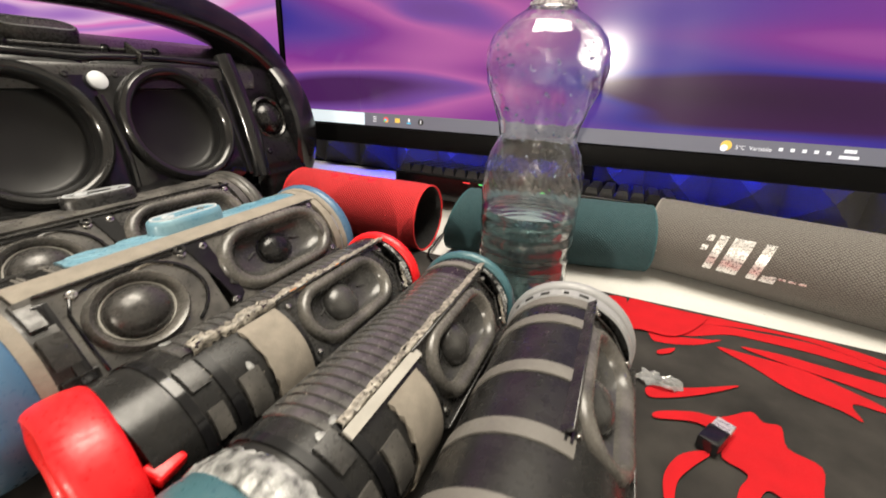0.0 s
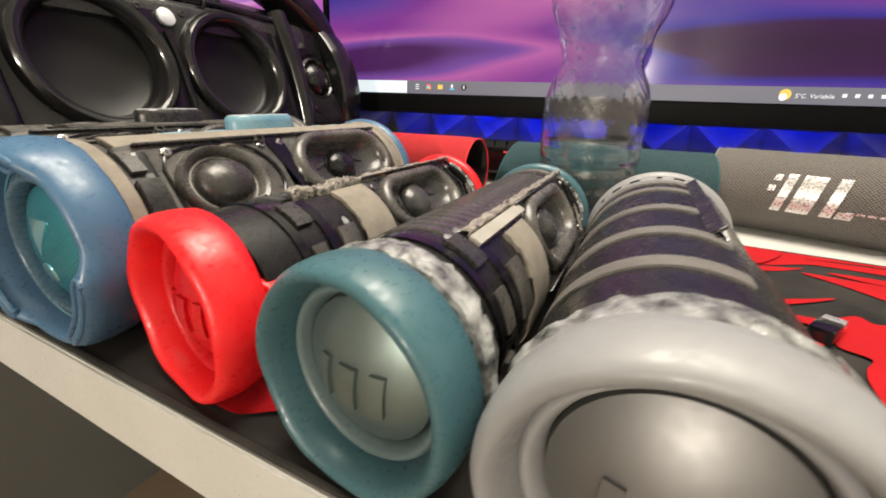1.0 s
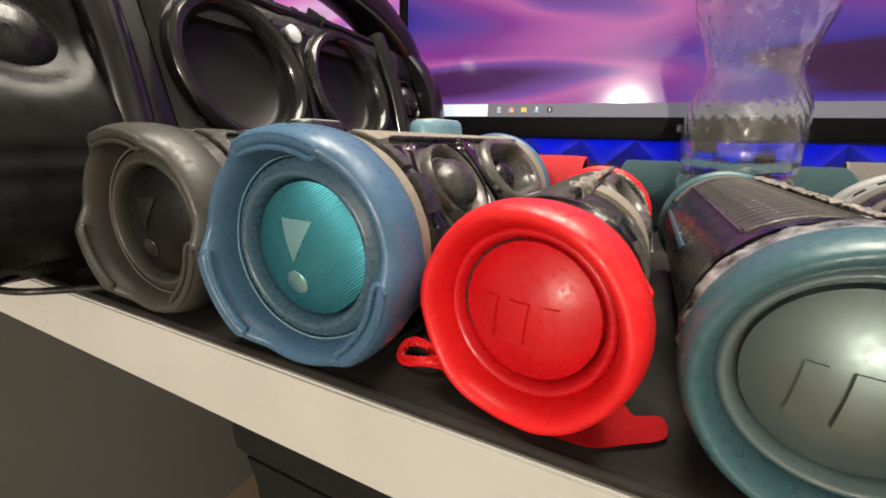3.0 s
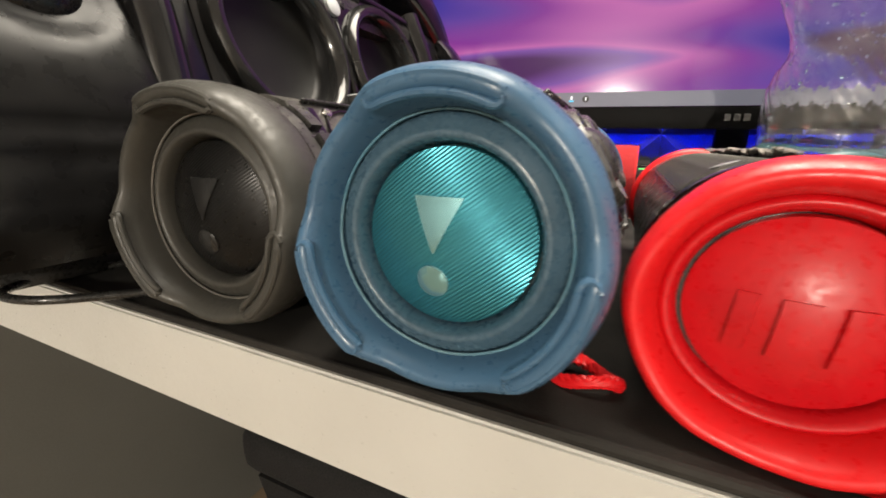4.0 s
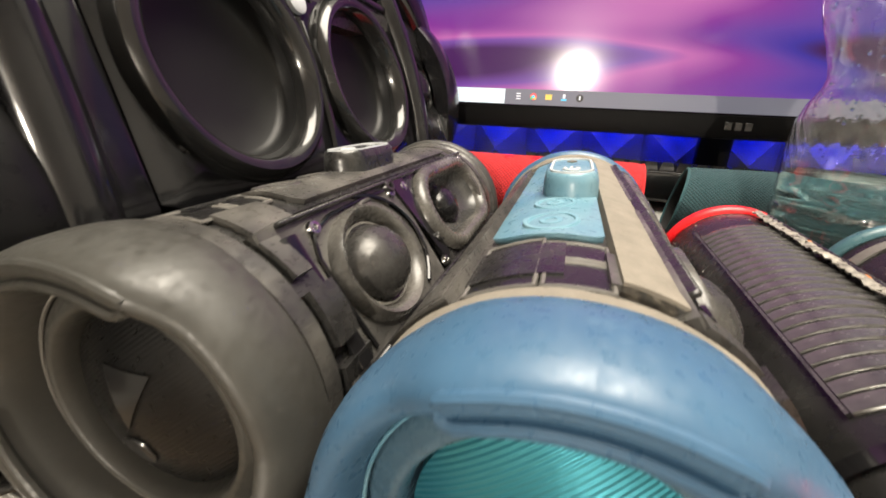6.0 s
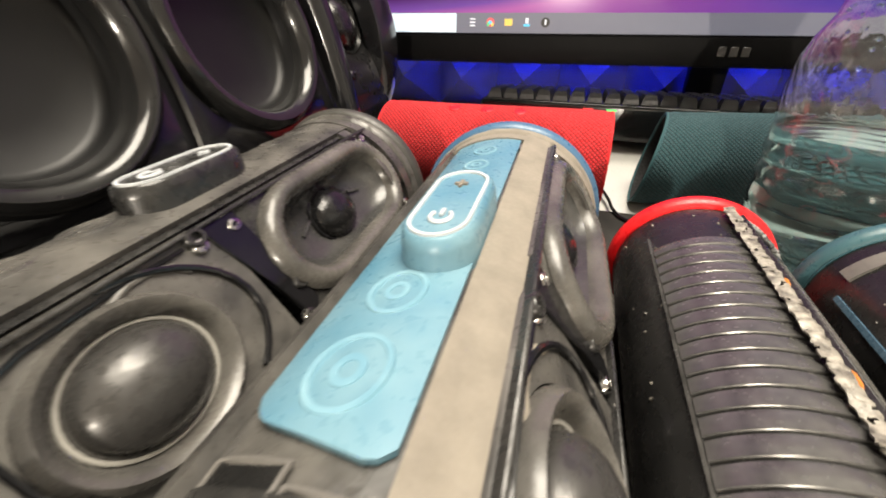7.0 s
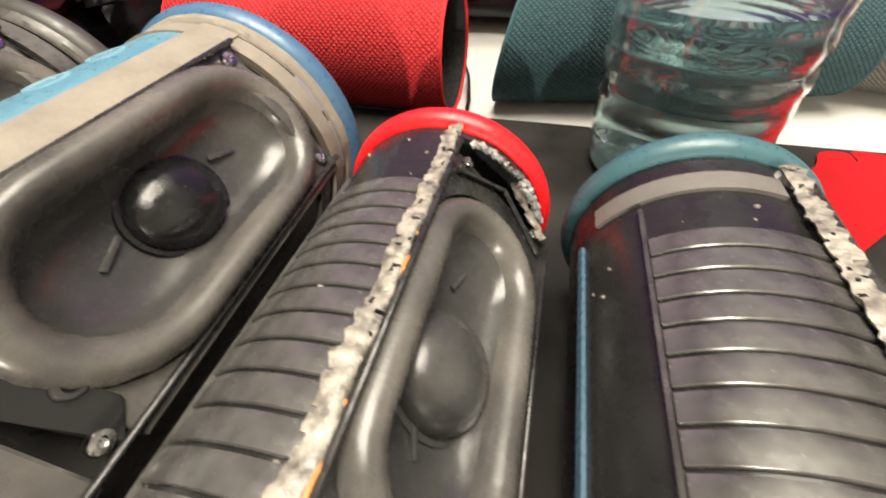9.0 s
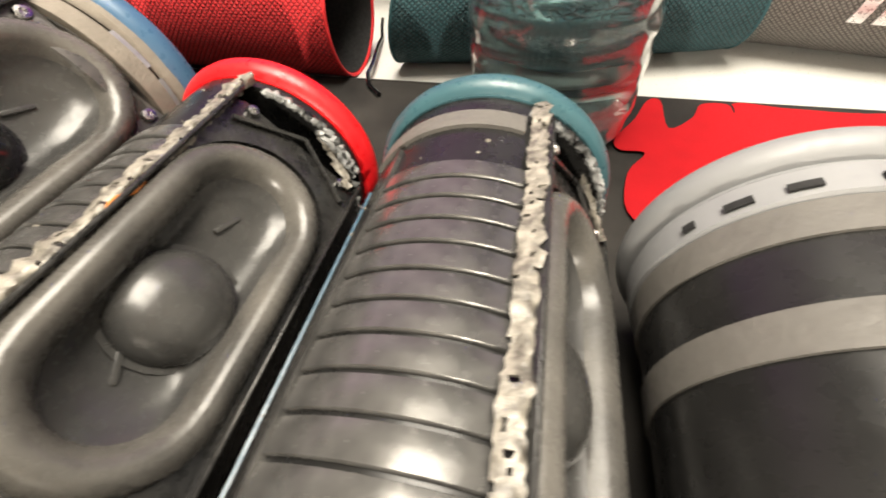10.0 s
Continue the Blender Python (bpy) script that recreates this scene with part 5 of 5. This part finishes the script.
bar = flat("taskbar", TASKBAR, 0, 0, 0.87, 0.0195, -0.0006, mon, "pale grey taskbar")
flat("search_field", SEARCH, 0.020, 0.0005, 0.145, 0.019, -0.0012, bar)
IX = 0.183


def disc(name, mat, x, z, r, y, parent):
    bm = bmesh.new()
    vs = [bm.verts.new((x + r * math.cos(t), y, z + r * math.sin(t))) for t in [2 * math.pi * i / 24 for i in range(24)]]
    bm.faces.new(vs)
    return part(name, bm, mat, parent, smooth=0)


for k, mt in enumerate((ICON_W, None, ICON_Y, ICON_B, ICON_K)):
    x = IX + (k - 1) * 0.0197
    if k == 0:
        for dz in (-0.004, 0, 0.004):
            flat("icon", mt, x - 0.003, 0.0098 + dz * 0.8, x + 0.003, 0.0111 + dz * 0.8, -0.0012, bar)
    elif k == 1:
        ic = disc("icon", ICON_R, x, 0.0105, 0.0044, -0.0012, bar)
        disc("icon_centre", ICON_B, x, 0.0105, 0.0019, -0.0024, ic)
        flat("icon_side", ICON_G, x - 0.0036, 0.0068, x - 0.0008, 0.011, -0.0018, ic)
        flat("icon_side", ICON_Y, x + 0.0008, 0.0068, x + 0.0036, 0.0103, -0.0018, ic)
    elif k == 2:
        flat("icon", mt, x - 0.0042, 0.0072, x + 0.0042, 0.0138, -0.0012, bar)
    elif k == 3:
        flat("icon", mt, x - 0.0034, 0.0066, x + 0.0034, 0.0088, -0.0012, bar)
        flat("icon", ICON_W, x - 0.0016, 0.0096, x + 0.0016, 0.0146, -0.0012, bar)
    else:
        ic = disc("icon", mt, x, 0.0105, 0.0046, -0.0012, bar)
        flat("icon_note", ICON_W, x - 0.0008, 0.0082, x + 0.001, 0.0132, -0.0018, ic)
WX = 0.651
ic = disc("weather_icon", ICON_Y, WX, 0.0105, 0.0062, -0.0012, bar)
disc("cloud", ICON_W, WX - 0.002, 0.0075, 0.0042, -0.0018, ic)


def words(text, x, z, size, parent, mat):
    cu = bpy.data.curves.new("text", "FONT")
    cu.body, cu.size = text, size
    ob = bpy.data.objects.new("text_tmp", cu)
    scene.collection.objects.link(ob)
    dg = bpy.context.evaluated_depsgraph_get()
    me = bpy.data.meshes.new_from_object(ob.evaluated_get(dg))
    bpy.data.objects.remove(ob)
    me.transform(Matrix.Translation((x, -0.0014, z)) @ pose(0, 0, 0, 90))
    me.materials.clear()
    me.materials.append(mat)
    t = new("writing", me)
    t.parent = parent
    return t


words("5°C  Variabile", WX + 0.010, 0.0070, 0.0068, bar, ICON_W)
for k in range(5):
    flat("tray_icon", ICON_W, 0.706 + k * 0.0118, 0.0085, 0.7105 + k * 0.0118, 0.0125, -0.0012, bar)
flat("clock_line", ICON_W, 0.769, 0.0118, 0.781, 0.0158, -0.0012, bar)
flat("clock_line", ICON_W, 0.766, 0.0050, 0.785, 0.0088, -0.0012, bar)
for k in range(3):
    bm = bmesh.new()
    box(bm, (0.008, 0.001, 0.009), Matrix.Translation((0.42 + 0.011 * k, -0.0032, -0.015)), 0.0003, 1)
    part("maker_mark", bm, BLACK_GLOSS, mon)
side = monitor("side_monitor", pose(-1.243, 0.68, 0.1345, -2, 0, 5), 0.79, 0.4445, SCREEN_B, "second black monitor showing a pink and violet picture")
for name, x, y in (("monitor_stand", 0.03, 0.80),):
    st = thing(name, pose(x, y + 0.16, -0.004), "dark metal monitor stand behind the keyboard", "monitor stand")
    bm = bmesh.new()
    box(bm, (0.22, 0.10, 0.008), Matrix.Translation((0, 0.02, 0.0042)), 0.003, 2)
    part("base", bm, BEZEL, st)
    bm = bmesh.new()
    box(bm, (0.05, 0.02, 0.30), Matrix.Translation((0, 0.03, 0.158)), 0.004, 2)
    part("neck", bm, BEZEL, st)

# ---- foam wall and blue light ----
foam = thing("acoustic_foam_panel", pose(0, 1.055, -0.004), "dark pyramid acoustic foam lit blue", "acoustic foam", kind="structure")
P = 0.109
bm = bmesh.new()
box(bm, (1.7, 0.012, 0.52), Matrix.Translation((0.3, -0.006, 0.262)))
part("backing", bm, FOAM, foam)
bm = bmesh.new()
base = [bm.verts.new(p) for p in ((-P / 2, 0, -P / 2), (P / 2, 0, -P / 2), (P / 2, 0, P / 2), (-P / 2, 0, P / 2))]
tip = bm.verts.new((0, -0.05, 0))
for i in range(4):
    bm.faces.new((base[i], base[(i + 1) % 4], tip))
first = part("pyramid", bm, FOAM, foam, smooth=0)
first.matrix_basis = Matrix.Translation((-0.675, -0.0122, P / 2))
for i in range(18):
    for j in range(3):
        if i or j:
            shared("pyramid", first, foam, Matrix.Translation((-0.675 + P * i, -0.0122, P / 2 + P * j)))
led = thing("led_strip", pose(-0.03, 0.984, 0.168), "unseen blue light strip with added black shields on the foam wall", "light strip")
bm = bmesh.new()
box(bm, (0.80, 0.008, 0.003), None, 0.001, 1)
part("strip", bm, LED_BLUE, led)
# Unseen shields, added to keep the blue light off the desk and keyboard.
for cy, cz, sy, sz in ((-0.007, -0.006, 0.003, 0.024), (0.0, 0.0045, 0.016, 0.003)):
    bm = bmesh.new()
    box(bm, (0.82, sy, sz), Matrix.Translation((0, cy, cz)), 0.0005, 1)
    part("light_shield", bm, BEZEL, led)

# ---- keyboard ----
kb = thing("keyboard", pose(-0.24, 0.845, 0.0, -6, 0, 0), "black mechanical keyboard with low coloured lights", "keyboard")
bm = bmesh.new()
box(bm, (0.46, 0.13, 0.044), Matrix.Translation((0.2, 0.03, 0.029)), 0.005, 3)
part("case", bm, BLACK_GLOSS, kb)
for x in (0.02, 0.38):
    bm = bmesh.new()
    box(bm, (0.03, 0.012, 0.020), Matrix.Translation((x, -0.024, 0.0)), 0.003, 2)
    part("foot", bm, BLACK_GLOSS, kb)
bm = bmesh.new()
lo = [(-0.0095, -0.0090, 0), (0.0095, -0.0090, 0), (0.0095, 0.0090, 0), (-0.0095, 0.0090, 0)]
mid = [(-0.0085, -0.0080, 0.006), (0.0085, -0.0080, 0.006), (0.0085, 0.0080, 0.006), (-0.0085, 0.0080, 0.006)]
hi = [(-0.0066, -0.0060, 0.012), (0.0066, -0.0060, 0.012), (0.0066, 0.0066, 0.012), (-0.0066, 0.0066, 0.012)]
loft(bm, [lo, mid, hi], cap1=True)
first = part("keycap", bm, KEY, kb, smooth=0)
first.matrix_basis = Matrix.Translation((-0.012, -0.02, 0.0515))
for j in range(6):
    for i in range(21):
        if i or j:
            shared("keycap", first, kb, Matrix.Translation((-0.012 + 0.0214 * i, -0.02 + 0.0195 * j, 0.0515)))
for mt, x in ((KEY_RED, 0.11), (KEY_GREEN, 0.138), (KEY_GREEN, 0.24)):
    bm = bmesh.new()
    box(bm, (0.012, 0.002, 0.002), Matrix.Translation((x, -0.0348, 0.044)))
    part("key_light", bm, mt, kb, "small coloured key light")

# ---- small things ----
us = thing("usb_plug", pose(0.196, 0.424, 0.0, 0, 0, -28) @ Matrix.Scale(0.9, 4), "small black plug with a silver metal tip lying on the mat", "usb plug")
bm = bmesh.new()
box(bm, (0.014, 0.020, 0.011), Matrix.Translation((0, 0, 0.0062)), 0.002, 2)
part("grip", bm, BLACK_GLOSS, us)
bm = bmesh.new()
box(bm, (0.0125, 0.013, 0.0048), Matrix.Translation((0, 0.0163, 0.0075)), 0.0006, 1)
shell = part("metal_tip", bm, CHROME, us, "silver metal tip")

# A crinkled red plastic bit, shaped here as three wound loops.
lp = thing("red_crinkled_bit", pose(-0.1165, 0.2435, 0.0, 0, 0, 78) @ Matrix.Diagonal((0.75, 0.95, 0.9, 1)), "small crinkled red plastic bit on the mat, built as a braided loop", "cord loop")
bm = bmesh.new()
rr = random.Random(4)
for k in range(3):
    pts = [(0.0085 * math.cos(t) + 0.0012 * math.cos(9 * t + 2.1 * k), 0.012 * math.sin(t) + 0.0012 * math.sin(9 * t + 2.1 * k), 0.0042 + 0.0025 * math.sin(2 * t) + 0.0012 * math.cos(9 * t + 2.1 * k)) for t in [2 * math.pi * i / 60 for i in range(60)]]
    tube(bm, pts, 0.0015, 7, True)
part("braid", bm, RED_RUBBER, lp)

sc = thing("plastic_scrap", pose(0.165, 0.473, 0.0005), "crumpled scrap of clear plastic film on the mat", "plastic scrap")
bm = bmesh.new()
rr = random.Random(11)
n = 9
grid = [[bm.verts.new((-0.018 + 0.036 * i / n + rr.uniform(-0.001, 0.001), -0.009 + 0.018 * j / n + rr.uniform(-0.001, 0.001), 0.001 + rr.uniform(0, 0.0045))) for j in range(n + 1)] for i in range(n + 1)]
for i in range(n):
    for j in range(n):
        if (i - n / 2) ** 2 + (j - n / 2) ** 2 < 16 + rr.uniform(-4, 4):
            bm.faces.new((grid[i][j], grid[i + 1][j], grid[i + 1][j + 1], grid[i][j + 1]))
bmesh.ops.delete(bm, geom=[v for v in bm.verts if not v.link_faces], context="VERTS")
bm.normal_update()
bmesh.ops.solidify(bm, geom=bm.faces[:], thickness=0.0003)
part("film", bm, FILM, sc, smooth=0)

cab = thing("black_cable", Matrix(), "thin black cable looping over the desk edge", "cable")
bm = bmesh.new()
ctrl = [(-0.300, 0.250, 0.004), (-0.320, 0.230, 0.004), (-0.336, 0.209, 0.005), (-0.353, 0.190, 0.006), (-0.371, 0.184, 0.006), (-0.387, 0.188, 0.005), (-0.398, 0.200, 0.004), (-0.404, 0.215, 0.003), (-0.400, 0.240, 0.0025), (-0.385, 0.275, 0.0025), (-0.360, 0.31, 0.0025)]
pts = []
for i in range(len(ctrl) - 1):
    p0, p1, p2, p3 = (Vector(ctrl[max(0, min(len(ctrl) - 1, i + k))]) for k in (-1, 0, 1, 2))
    for t in (0, 0.2, 0.4, 0.6, 0.8):
        pts.append((p1 * 2 + (p2 - p0) * t + (p0 * 2 - p1 * 5 + p2 * 4 - p3) * t * t + (p1 * 3 - p0 - p2 * 3 + p3) * t ** 3) / 2)
tube(bm, pts, 0.0022, 10)
part("cord", bm, BLACK, cab)

tw = thing("thin_wire", Matrix(), "thin black wire lying between the red and green sleeves", "wire")
bm = bmesh.new()
tube(bm, [(-0.128, 0.735, -0.0025), (-0.122, 0.715, -0.0025), (-0.113, 0.690, -0.0015), (-0.108, 0.668, 0.002), (-0.104, 0.650, 0.003), (-0.1, 0.632, 0.003), (-0.098, 0.615, 0.003), (-0.092, 0.600, 0.0022), (-0.08, 0.588, 0.0019)], 0.0016, 8)
part("cord", bm, BLACK_GLOSS, tw)

ch = thing("footstool", pose(-0.435, 0.73, Z0), "black cloth footstool with rounded corners under the desk", "footstool")
bm = bmesh.new()
loft(bm, [[(x * f, y * f, z) for x, y in ((-0.21, -0.2), (0.21, -0.2), (0.21, 0.2), (-0.21, 0.2))] for z, f in ((0.03, 1.0), (0.20, 1.03), (0.27, 1.08))], cap0=True, cap1=True)
bmesh.ops.bevel(bm, geom=bm.edges[:], offset=0.012, segments=3, affect="EDGES")
part("base", bm, CHAIR, ch)
bm = bmesh.new()
box(bm, (0.48, 0.46, 0.09), Matrix.Translation((0, 0, 0.315)), 0.035, 4)
part("cushion", bm, CHAIR, ch)
for fx in (-0.17, 0.17):
    for fy in (-0.16, 0.16):
        bm = bmesh.new()
        lathe(bm, [(0.02, 0.0), (0.022, 0.035)], "z", 16, m=Matrix.Translation((fx, fy, 0)), cap0=True, cap1=True)
        part("foot", bm, BLACK, ch)

# Unseen glowing body added behind the far light; no such lamp is known.
wl = thing("flash_standin", pose(0.72, -6.19, 1.12), "unseen small round glowing body, added in place of the phone flash", "lamp")
bm = bmesh.new()
lathe(bm, [(0.07, 0.0), (0.07, 0.03), (0.05, 0.06)], "y", 32, cap0=True, cap1=True)
part("shade", bm, FLASH_GLOW, wl)
cl = thing("ceiling_lamp", pose(0.05, 0.50, CEIL - 0.03), "flat square white ceiling lamp, switched on", "lamp")
bm = bmesh.new()
box(bm, (1.05, 1.05, 0.05), None, 0.01, 2)
part("housing", bm, WALL, cl)
